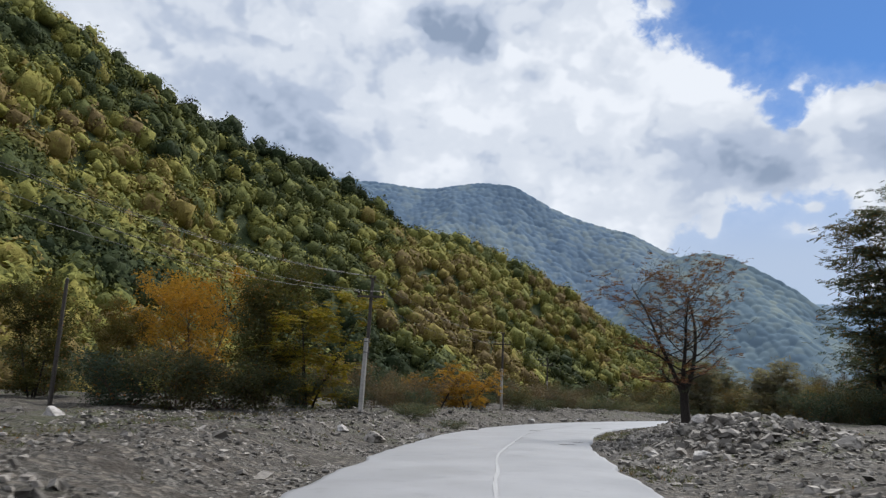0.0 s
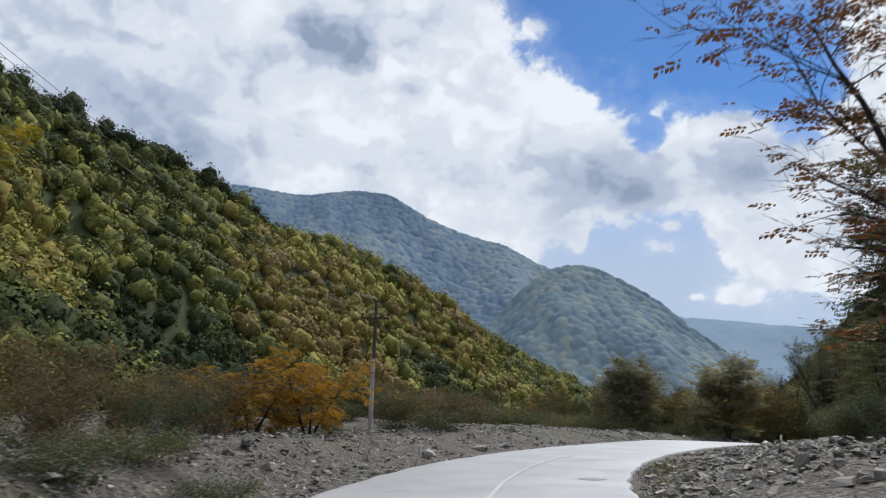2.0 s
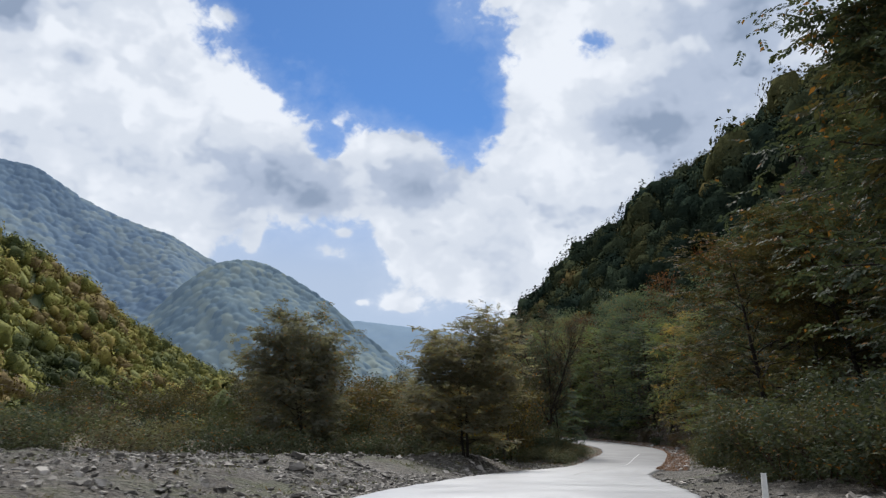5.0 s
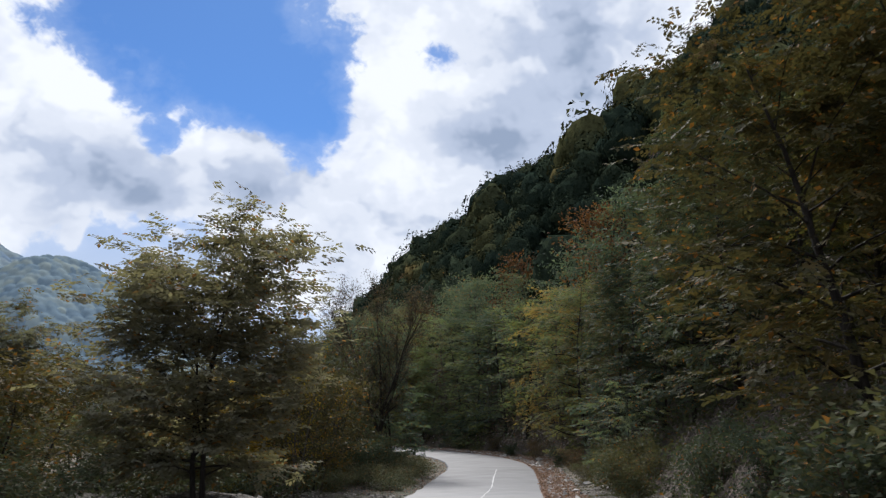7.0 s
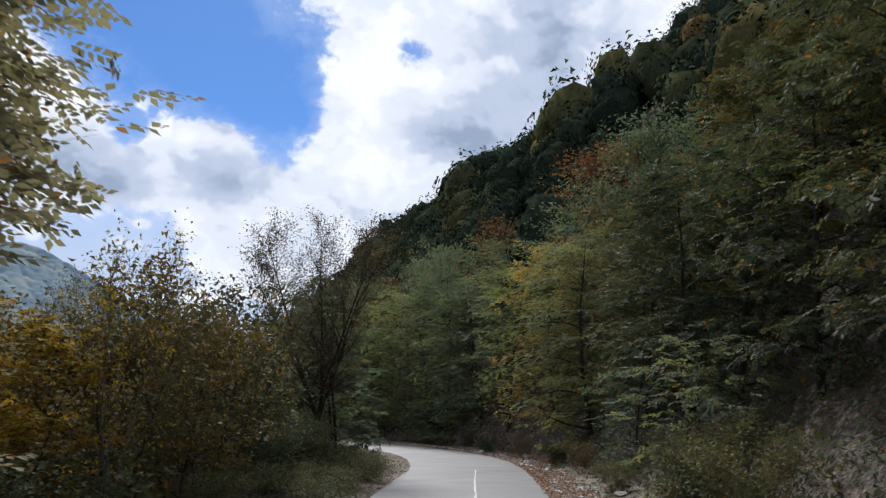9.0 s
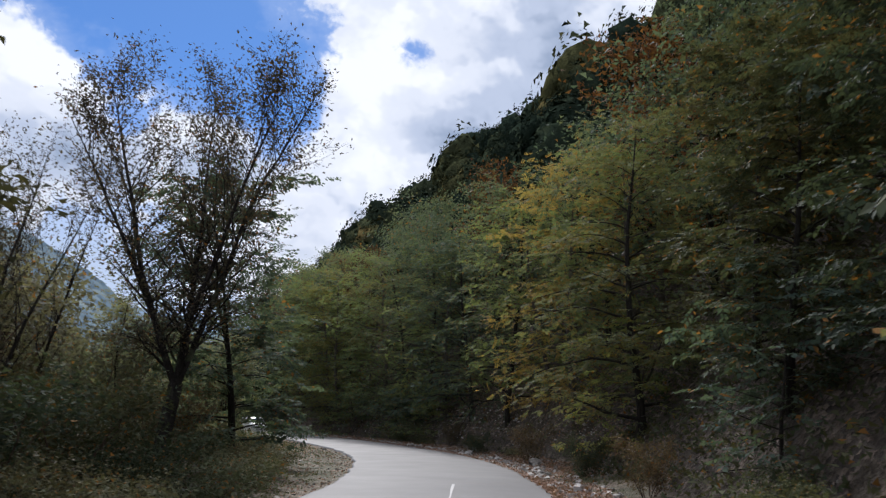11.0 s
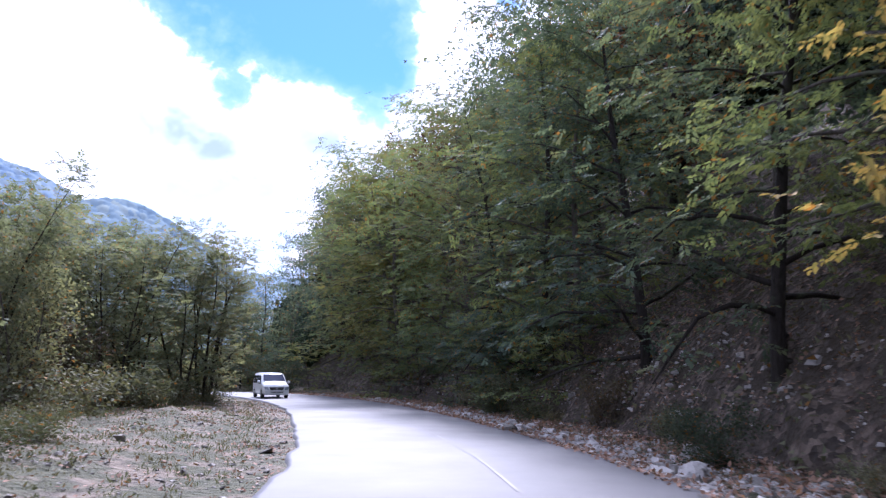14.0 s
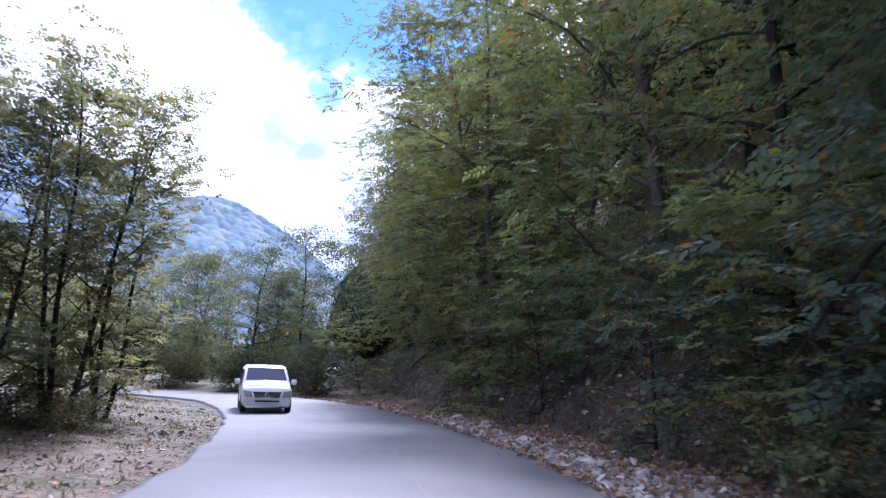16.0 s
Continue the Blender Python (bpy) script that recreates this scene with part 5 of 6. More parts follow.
    for x, y, k, s in ((-17.5, 43.5, 1, 1.2), (-8.0, 43.2, 1, 0.7), (-10.0, 43.4, 1, 0.85), (-5.4, 45.6, 1, 0.8), (-14.6, 43.0, 1, 1.25), (-12.2, 43.4, 1, 1.1), (-19.6, 46.0, 1, 1.0), (-6.0, 48.5, 1, 0.9), (-4.0, 50.0, 0, 1.0), (-3.0, 54.0, 0, 1.15), (-1.0, 57.0, 0, 1.2), (-5.5, 57.0, 0, 1.3), 
                       (-2.5, 62.0, 0, 1.25), (3.6, 71.0, 1, 0.6), (7.4, 74.5, 1, 0.8), (1.2, 73.0, 0, 1.1), (9.5, 79.0, 0, 0.8), (-8.0, 63.0, 0, 1.3), (-12.0, 66.0, 1, 1.4), (-20.0, 62.0, 1, 1.5), (-30.0, 60.0, 1, 1.5),
                       (0.5, 45.5, 2, 0.8), (-2.2, 44.0, 2, 1.0), (-1.6, 47.5, 2, 1.1), (15.4, 92.0, 0, 0.8), (18.0, 97.0, 2, 1.4), (22.0, 98.0, 2, 1.3), (26.0, 101.0, 2, 1.4), (30.0, 103.0, 2, 1.3), (34.0, 104.0, 2, 1.3), (38.0, 105.0, 2, 1.2),
                       (13.0, 101.0, 0, 1.0), (20.0, 112.0, 0, 1.1), (28.0, 118.0, 0, 1.2), (36.0, 116.0, 1, 1.2), (41.0, 110.0, 1, 1.1), (24.0, 125.0, 1, 1.4), (69.0, 125.0, 1, 1.0), (66.0, 121.9, 1, 0.9), (64.2, 120.2, 1, 0.85), (62.0, 133.0, 1, 1.4), (52.0, 126.0, 1, 1.4), (72.0, 140.0, 1, 1.4), (44.0, 120.0, 1, 1.3), (33.0, 126.0, 1, 1.4), (10.0, 118.0, 0, 1.3), (-6.5, 52.0, 1, 1.0), (-1.5, 52.0, 1, 0.9), (-4.0, 60.0, 1, 1.1), (9.5, 72.5, 2, 1.0), (12.0, 86.0, 0, 0.9), (8.0, 90.0, 0, 1.1), (2.0, 82.0, 1, 1.3), (-2.0, 70.0, 1, 1.3), (6.0, 98.0, 1, 1.3), (16.0, 106.0, 1, 1.2), (2.0, 112.0, 0, 1.4), (-8.0, 104.0, 1, 1.5), (-4.0, 88.0, 0, 1.3)):
        low = 0.62 if -7 < x < 7 and 43.5 < y < 68 else 1.0
        SHRUB[k].stand(x, y, s * low, rng.uniform(0, 360), wide=rng.uniform(0.95, 1.3))
    oak = Kind("wild_pear_tree", "broad dark round-topped tree with brown-green leaves", "tree", "", 444, LEAF_GREY, BARK_DARK, 46000, 0.20, 0.36, 0.3, 0.5, layered=True, fine=2, lift=(-0.06, 0.08), height=9.2, stems=2, splay=0.16, bare=0.12, limbs=70, reach=4.4, rise=0.25, droop=-0.05, twigs=9, radius=0.17)
    oak.stand(45.0, 103.8, 0.78, 10, wide=1.12, label="broad dark tree with twin trunks and yellowing lower boughs")
    oak.stand(36.8, 108.0, 0.8, 140, wide=0.9, label="round-topped tree with brown-orange leaves in the valley")
    oak.stand(47.5, 131.0, 1.0, 140, wide=0.95)
    pear = Kind("hornbeam_tree", "spreading dark hornbeam in the valley bottom", "tree", "trees in the valley", 445, LEAF_AUTUMN, BARK_DARK, 5000, 0.28, 0.34, 0.5, whole=False, height=8.0, stems=2, splay=0.2, bare=0.1, limbs=36, reach=3.6, rise=0.45, droop=-0.1, twigs=6, radius=0.15)
    for x, y, s in ((55.0, 138.0, 0.8), (61.0, 141.0, 0.75), (38.0, 140.0, 0.7), (30.0, 150.0, 0.75), (66.0, 150.0, 0.9), (46.0, 160.0, 0.8), (58.0, 170.0, 0.9), (24.0, 165.0, 0.8), (70.0, 185.0, 0.9), (12.0, 150.0, 0.8), (80.0, 165.0, 1.0), (76.0, 175.0, 1.0), (50.0, 148.0, 0.85), (18.0, 138.0, 0.7), (34.0, 172.0, 0.9), (60.0, 200.0, 1.0), (90.0, 190.0, 1.0), (84.0, 205.0, 1.1), (100.0, 205.0, 0.9)):
        pear.stand(x, y, s, rng.uniform(0, 360))
    for x, y, sc in ((41.0, 109.5, 0.62), (50.5, 114.5, 0.6), (37.0, 113.5, 0.55), (44.0, 115.0, 0.65), (55.0, 121.0, 0.6), (31.0, 119.0, 0.6), (40.0, 121.0, 0.7)):
        pear.stand(x, y, sc, rng.uniform(0, 360), wide=1.2, label="low dark hornbeam thicket in the valley bottom")
    for x, y, sc in ((57.4, 115.2, 0.78), (60.6, 118.8, 0.85), (54.4, 112.6, 0.66), (63.4, 121.4, 0.8)):
        pear.stand(x, y, sc, rng.uniform(0, 360), wide=0.95, label="dark hornbeam crowding the outside of the bend")
    # by the river beyond the bend
    vase = Kind("alder_tree", "tall half-bare alder with many dark upright stems", "tree", "trees by the river", 448, LEAF_BROWN, BARK_DARK, 19000, 0.11, 0.18, 0.9, fine=3, height=12.5, fork=2.4, stems=5, splay=0.3, bare=0.04, limbs=130, reach=2.7, rise=0.75, droop=0.25, twigs=8, radius=0.18)
    vase.stand(73.6, 128.7, 1.18, 15, wide=1.1)
    thicket = Kind("hazel_thicket", "dense brown-grey hazel thicket by the river", "thicket", "thickets by the river", 449, LEAF_GREY, TWIG, 6500, 0.2, 0.34, 0.8, whole=False, height=6.4, stems=7, splay=0.4, bare=0.05, limbs=49, reach=2.1, rise=0.7, droop=0.1, twigs=6, radius=0.09)
    for x, y, sc in ((60.5, 124.0, 0.9), (63.6, 127.0, 1.0), (66.6, 130.2, 1.05), (57.4, 120.6, 0.8), (69.6, 134.0, 1.1), (54.0, 124.0, 0.9), (60.0, 131.0, 1.1), (75.0, 136.5, 0.9)):
        thicket.stand(x, y, sc, rng.uniform(0, 360), wide=1.15)
    ALDER[0].stand(66.5, 125.5, 0.72, 140)
    ALDER[0].stand(69.5, 131.5, 0.85, 250)
    for x, y, sc in ((58.0, 121.0, 0.6), (64.0, 133.0, 0.9), (57.0, 129.0, 0.75), (71.0, 137.5, 0.85)):
        ALDER[0].stand(x, y, sc, x * 13 % 360, label="bare brown-grey alder in the thicket by the river")
    ALDER[0].stand(62.0, 128.0, 0.8, 310)
    leafy = Kind("alder_tree", "tall dense grey-green alder with drooping leafy sprays", "tree", "trees by the river", 450, LEAF_DARK, BARK_DARK, 30000, 0.18, 0.3, 0.25, 0.35, layered=True, lift=(-0.06, 0.08), height=12.0, stems=2, splay=0.1, bare=0.03, limbs=64, reach=3.3, rise=0.2, droop=-0.25, twigs=8, top=0.75, radius=0.17)
    leafy.stand(79.6, 133.5, 1.0, 80)
    ALDER[1].stand(77.0, 138.0, 0.8, 190)
    for x, y, s, tn in ((105.0, 171.2, 1.08, 0), (103.0, 170.0, 1.0, 120), (106.5, 173.8, 0.95, 230), (100.6, 170.0, 1.0, 40), (98.4, 167.4, 1.0, 300), (101.6, 174.5, 1.0, 170), (96.0, 171.0, 1.05, 210), (93.6, 163.0, 0.95, 20), (97.2, 164.0, 0.9, 77), (94.6, 167.6, 1.05, 140), (91.4, 159.6, 0.95, 260)):
        ALDER[1].stand(x, y, s, tn, label="slender grey-green alder clump on the inside of the bend")
    for x, y, s in ((84.0, 146.0, 0.8), (88.0, 151.0, 0.85), (92.0, 158.0, 0.9), (88.0, 161.0, 1.0), (95.0, 166.0, 1.0), (82.0, 153.0, 0.9), (78.0, 147.0, 0.9), (97.0, 176.0, 1.1), (90.0, 171.0, 1.1), (104.0, 182.0, 1.0), (85.0, 168.0, 1.2)):
        ALDER[2].stand(x, y, s, rng.uniform(0, 360))
    for x, y, s in ((110.0, 222.0, 1.0), (116.0, 220.0, 1.1), (122.0, 214.0, 1.1), (104.0, 226.0, 1.0), (126.0, 222.0, 1.2), (113.0, 230.0, 1.3), (98.0, 196.0, 0.8), (92.0, 203.0, 0.9)):
        BACK[0].stand(x, y, 0.75 * s, rng.uniform(0, 360), label="green tree beyond the far bend")
    for x, y, s in ((55.0, 117.0, 1.0), (59.0, 116.6, 1.0), (63.0, 118.6, 1.0), (66.8, 120.6, 0.9), (70.0, 123.6, 0.9), (57.0, 122.0, 1.2), (77.0, 129.6, 0.8), (85.0, 140.0, 0.8), (90.0, 147.5, 0.7), (98.4, 163.0, 0.7), (101.5, 167.0, 0.8), (47.6, 109.6, 1.0)):
        SHRUB[2].stand(x, y, s, rng.uniform(0, 360))
    for x, y, s in ((53.6, 116.0, 1.1), (61.0, 122.0, 1.2), (66.0, 129.0, 1.3), (70.5, 136.0, 1.4), (57.0, 127.0, 1.4), (74.0, 141.0, 1.3)):
        SHRUB[0].stand(x, y, s, rng.uniform(0, 360))
    for x, y, k, sc in ((60.5, 117.6, 1, 0.6), (63.6, 116.4, 2, 0.8), (67.4, 119.6, 1, 0.6), (71.4, 122.6, 2, 0.9), (74.4, 125.6, 1, 0.6), (76.6, 128.0, 2, 0.8), (79.4, 131.0, 1, 0.5), (82.0, 135.5, 2, 0.9), (79.0, 135.6, 1, 0.9), (84.5, 143.0, 1, 0.8), (88.0, 144.5, 2, 0.8),
                        (72.0, 127.0, 1, 0.9), (67.0, 125.0, 2, 1.2), (81.0, 141.0, 1, 1.0), (99.0, 164.6, 2, 0.8), (103.4, 172.4, 1, 0.7), (101.0, 168.6, 1, 0.6), (76.0, 133.0, 0, 1.0), (104.6, 170.4, 1, 0.55), (99.4, 166.2, 1, 0.9), (96.6, 162.4, 1, 1.0), (93.0, 157.0, 1, 1.1), (98.0, 169.6, 1, 1.1), (94.0, 161.0, 0, 1.2), (106.0, 175.6, 1, 0.7), (46.4, 108.6, 1, 1.1), (41.0, 105.6, 1, 0.9), (51.6, 111.6, 1, 1.0)):
        SHRUB[2 if k == 1 and x > 40 else k].stand(x, y, sc * (1.4 if k == 1 and x > 40 else 1), rng.uniform(0, 360), wide=1.2)
    for x, y, sc in ((128, 210, 0.9), (131, 216, 1.0), (134, 222, 0.9), (125, 206, 0.8), (138, 214, 1.0), (129, 228, 1.1), (137, 232, 1.1), (122, 224, 1.0)):
        BACK[(0, 1)[int(x) % 2]].stand(x, y, 0.8 * sc, rng.uniform(0, 360), label="green tree beyond the far bend")
    birch = Kind("birch_tree", "young thin birch with a few yellow leaves", "tree", "", 446, LEAF_YELLOW, BARK, 900, 0.11, 0.25, 0.9, fine=3, height=6.6, stems=3, splay=0.15, bare=0.2, limbs=30, reach=1.4, rise=0.9, droop=0.3, twigs=5, radius=0.06)
    birch.stand(53.2, 110.6, 1.0, 0)
    birch.stand(57.2, 114.2, 0.8, 100)
    # the lone tree on the spoil beside the first bend
    lone = Kind("ash_tree", "lone forked tree with black trunk and sparse russet leaves", "tree", "", 447, LEAF_RUST, BARK_DARK, 11000, 0.11, 0.16, 0.3, 0.5, fine=3, layered=True, lift=(-0.05, 0.2), height=8.4, stems=3, fork=2.0, splay=0.30, bare=0.05, limbs=48, reach=3.4, rise=0.3, droop=0.1, twigs=11, radius=0.20, top=0.45)
    lone.stand(11.8, 38.8, 0.92, 150, wide=1.22)
    bushes = ((24.0, 74.0), (27.5, 60.0), (31.0, 64.5))
    for x, y in bushes[1:]:
        SHRUB[1].stand(x, y, 0.9, rng.uniform(0, 360))


def valley_wood():
    """The wooded valley floor beyond the stony plain."""
    rng = np.random.default_rng(151)
    x, y = rng.uniform(-70, 150, 900), rng.uniform(185, 420, 900)
    d, _ = side_of(ROAD_LINE, x, y)
    f, _ = side_of(FOOT_LINE, x, y)
    k = (np.abs(d) > 14) & (f < -4)
    x, y = x[k], y[k]
    rr = 3.0 * rng.lognormal(0, 0.25, len(x))
    tint = np.clip(0.36 + 0.5 * (fbm(x * 0.03, y * 0.03, 3, 8) - 0.5) + rng.normal(0, 0.15, len(x)), 0, 1)
    woods("valley_wood", np.c_[x, y, land(x, y) + rr * 0.7], rr, rng.uniform(0.9, 1.3, len(x)), tint, SHAPES_MID, FOREST, "mixed autumn trees filling the valley floor", 152)


# ---- poles and wires ----
WOOD = mat_plain("weathered_wood", (0.05, 0.042, 0.036), 0.85, vary=0.4, scale=9)
CONCRETE = mat_plain("concrete", (0.30, 0.29, 0.275), 0.85, vary=0.25, scale=7)
STEEL = mat_plain("dull_steel", (0.09, 0.09, 0.092), 0.5, 0.7, vary=0.2)
PORCELAIN = mat_plain("brown_porcelain", (0.05, 0.035, 0.03), 0.2, vary=0.1)
WIRE = mat_plain("aluminium_wire", (0.06, 0.06, 0.062), 0.6, 0.0, vary=0.1)


def prism(profile, length, mat, name, taper=1.0):
    """A post with the given outline, standing on its base."""
    bm = bmesh.new()
    lo = [bm.verts.new((x, y, 0)) for x, y in profile]
    hi = [bm.verts.new((x * taper, y * taper, length)) for x, y in profile]
    bm.faces.new(lo[::-1]), bm.faces.new(hi)
    for k in range(len(lo)):
        bm.faces.new((lo[k], lo[(k + 1) % len(lo)], hi[(k + 1) % len(lo)], hi[k]))
    return bm_mesh(name, bm, mat)


def ring(r, n=10):
    return [(r * math.cos(2 * math.pi * k / n), r * math.sin(2 * math.pi * k / n)) for k in range(n)]


def lathe(name, outline, mat, n=10):
    v, f = [], []
    for r, z in outline:
        v += [(x, y, z) for x, y in ring(r, n)]
    for k in range(len(outline) - 1):
        for j in range(n):
            a, b = k * n + j, k * n + (j + 1) % n
            f.append((a, b, b + n, a + n))
    return mesh_from(name, v, f, mat, True)


def build_pole(tall=7.1, stub=3.9):
    pole = tagged(new("utility_pole"), "wooden power pole on a pale concrete stub with crossarm", "utility pole", "power poles along the road")
    w, c = 0.11, 0.03
    square = [(-w + c, -w), (w - c, -w), (w, -w + c), (w, w - c), (w - c, w), (-w + c, w), (-w, w - c), (-w, -w + c)]
    part("concrete_stub", prism(square, stub + 0.4, CONCRETE, "concrete_stub", 0.85), pole, "pale concrete footing post").location = (0, 0, -0.4)
    part("shaft", prism(ring(0.105), tall - stub + 1.0, WOOD, "shaft", 0.8), pole, "dark tarred wooden shaft").location = (0, 0.2, stub - 1.0)
    for z in (stub - 0.75, stub - 0.2):
        band = part("band", lathe("band", [(0.19, 0), (0.205, 0), (0.205, 0.05), (0.19, 0.05)], STEEL, 12), pole)
        band.location, band.scale = (0, 0.1, z), (0.75, 1.3, 1)
    arm = part("crossarm", prism([(-0.05, -0.05), (0.05, -0.05), (0.05, 0.05), (-0.05, 0.05)], 1.5, WOOD, "crossarm"), pole)
    arm.location, arm.rotation_euler = (-0.75, 0.08, tall - 1.0), (0, radians(90), 0)
    cap = [(0.0, 0.0), (0.014, 0.0), (0.014, 0.10), (0.05, 0.10), (0.058, 0.13), (0.04, 0.16), (0.055, 0.18), (0.04, 0.23), (0.0, 0.25)]
    glass = lathe("insulator", cap, PORCELAIN, 8)
    for x, y, z in ((-0.68, 0.08, tall - 0.95), (0.68, 0.08, tall - 0.95), (-0.12, 0.2, tall - 0.12), (0.12, 0.2, tall - 0.12)):
        part("insulator", glass, pole, "brown porcelain insulator").location = (x, y, z)
    return pole


def build_line():
    spots = [(-14.8, 8.0, -16, 0), (-4.4, 40.6, -18, 2.2), (5.6, 71.2, -16, 0.6), (15.4, 109.0, -14, 0.5), (40.0, 180.0, -20, 0), (72.0, 243.0, -25, 0)]
    first, tops = build_pole(), []
    for k, (x, y, turn, lean) in enumerate(spots):
        m = pose(x, y, ground_at(x, y), 0, lean, turn)
        ob = first if k == 0 else copy_thing(first, m)
        if k == 0:
            ob.matrix_basis = m
        tops.append([m @ Vector(p) for p in ((-0.68, 0.08, 6.36), (0.68, 0.08, 6.36), (-0.12, 0.2, 7.2), (0.12, 0.2, 7.2))])
    for a, b in zip(tops[:-1], tops[1:]):
        for p, q in zip(a, b):
            n = 14
            t = np.linspace(0, 1, n + 1)[:, None]
            pts = np.array(p)[None] * (1 - t) + np.array(q)[None] * t
            pts[:, 2] -= (0.028 * (q - p).length * 4 * t * (1 - t))[:, 0]
            way = (q - p).normalized()
            side = np.array((way.y, -way.x, 0.0)) * 0.007
            rise = np.array((0.0, 0.0, 0.007))
            v = np.stack([pts + side, pts + rise, pts - side, pts - rise], 1).reshape(-1, 3)
            j = np.arange(n)[:, None] * 4 + np.arange(4)[None]
            e = np.arange(n)[:, None] * 4 + (np.arange(4)[None] + 1) % 4
            f = np.stack([j, e, e + 4, j + 4], -1).reshape(-1, 4)
            tagged(new("overhead_wire", mesh_from("overhead_wire", v, f, WIRE)), "thin sagging power wire between the poles", "wire", "power wires")
    old = tagged(new("wooden_post", None), "old dark wooden telegraph post standing among the bushes", "post")
    part("shaft", prism(ring(0.13), 7.2, WOOD, "shaft", 0.7), old)
    part("cap", lathe("cap", [(0.10, 0), (0.11, 0.02), (0.0, 0.09)], STEEL), old).location = (0, 0, 7.2)
    old.matrix_basis = pose(-21.4, 43.0, ground_at(-21.4, 43.0) - 0.3, 1, 1.5, 0)
    mark = tagged(new("marker_stone"), "small white-painted concrete marker post at the verge", "marker post")
    part("post", prism([(-0.09, -0.06), (0.09, -0.06), (0.09, 0.06), (-0.09, 0.06)], 0.75, mat_plain("white_paint", (0.72, 0.71, 0.68), 0.6), "post", 0.8), mark)
    part("foot", prism([(-0.14, -0.1), (0.14, -0.1), (0.14, 0.1), (-0.14, 0.1)], 0.14, CONCRETE, "foot", 0.9), mark)
    mark.matrix_basis = pose(33.2, 77.2, ground_at(33.2, 77.2) - 0.04, 0, 4, 40)


# ---- the van ----
def build_van(x, y, turn):
    white = mat_plain("white_car_paint", (0.60, 0.61, 0.62), 0.22, spec=0.6, vary=0.03)
    dark = mat_plain("black_plastic", (0.02, 0.02, 0.022), 0.45, vary=0.1)
    grey = mat_plain("grey_bumper", (0.55, 0.56, 0.57), 0.4, vary=0.05)
    rubber = mat_plain("tyre_rubber", (0.018, 0.018, 0.018), 0.8)
    alloy = mat_plain("silver_rim", (0.5, 0.5, 0.52), 0.3, 0.9)
    chrome = mat_plain("chrome", (0.7, 0.7, 0.72), 0.12, 1.0, vary=0.02)
    lens = mat_plain("headlight_lens", (0.22, 0.24, 0.27), 0.08, spec=0.9, vary=0.1)
    pane = mat_glass("tinted_windscreen", (0.025, 0.03, 0.06))
    van = tagged(new("van"), "white passenger van coming up the road, dark grille and tinted windscreen", "van")
    # sections from nose to tail: y, half width at sill and belt and roof, heights of sill, belt and roof
    cuts = [(0.00, 0.74, 0.76, 0.70, 0.42, 0.62, 0.74), (0.10, 0.86, 0.88, 0.80, 0.30, 0.70, 0.94), (0.35, 0.93, 0.94, 0.86, 0.28, 0.86, 1.06), (0.95, 0.95, 0.95, 0.85, 0.28, 1.00, 1.20),
            (1.00, 0.95, 0.95, 0.84, 0.28, 1.02, 1.24), (1.75, 0.95, 0.95, 0.80, 0.28, 1.08, 1.80), (2.05, 0.95, 0.95, 0.81, 0.28, 1.08, 1.88), (3.2, 0.95, 0.95, 0.82, 0.28, 1.08, 1.91), (4.5, 0.95, 0.95, 0.81, 0.30, 1.08, 1.88), (4.74, 0.92, 0.92, 0.78, 0.34, 1.06, 1.80)]
    v, f = [], []
    for yy, a, b, c, s, m, t in cuts:
        half = [(0, s), (a * 0.96, s), (a, s + 0.10), (b, 0.5 * (s + m)), (b, m), (b - 0.35 * (b - c), m + 0.5 * (t - m)), (c, t - 0.06), (c - 0.10, t), (0, t + 0.02)]
        v += [(px, yy, pz) for px, pz in half] + [(-px, yy, pz) for px, pz in half[-2:0:-1]]
    n = 16
    for k in range(len(cuts) - 1):
        for j in range(n):
            a, b = k * n + j, k * n + (j + 1) % n
            f.append((a, a + n, b + n, b))
    bm = bmesh.new()
    bv = [bm.verts.new(p) for p in v]
    for q in f:
        bm.faces.new([bv[i] for i in q])
    bm.faces.new(bv[:n]), bm.faces.new(bv[-n:][::-1])
    bmesh.ops.recalc_face_normals(bm, faces=bm.faces)
    body = part("body", bm_mesh("body", bm, white, True), van)

    def panel(name, corners, mat, thick, label="", parent=van):
        bm = bmesh.new()
        face = bm.faces.new([bm.verts.new(c) for c in corners])
        face.normal_update()
        got = bmesh.ops.extrude_face_region(bm, geom=[face])
        bmesh.ops.translate(bm, verts=[g for g in got["geom"] if isinstance(g, bmesh.types.BMVert)], vec=face.normal * thick)
        bmesh.ops.recalc_face_normals(bm, faces=bm.faces)
        bmesh.ops.bevel(bm, geom=bm.edges[:], offset=abs(thick) * 0.35, segments=2, affect="EDGES")
        return part(name, bm_mesh(name, bm, mat), parent, label)

    panel("windscreen", [(-0.79, 1.05, 1.305), (0.79, 1.05, 1.305), (0.71, 1.68, 1.785), (-0.71, 1.68, 1.785)], pane, 0.025, "tinted curved windscreen")
    for s in (-1, 1):
        panel("side_window", [(s * 0.955, 1.25, 1.12), (s * 0.955, 2.3, 1.12), (s * 0.875, 2.3, 1.70), (s * 0.875, 1.72, 1.70)][:: s], pane, 0.02, "dark side window")
        panel("side_window", [(s * 0.955, 2.42, 1.12), (s * 0.955, 4.4, 1.12), (s * 0.875, 4.4, 1.70), (s * 0.875, 2.42, 1.70)][:: s], pane, 0.02, "dark side window")
        panel("headlight", [(s * 0.56, -0.06, 0.63), (s * 0.83, 0.0, 0.65), (s * 0.915, 0.13, 0.89), (s * 0.60, 0.0, 0.84)][:: s], lens, 0.035, "clear swept headlight")
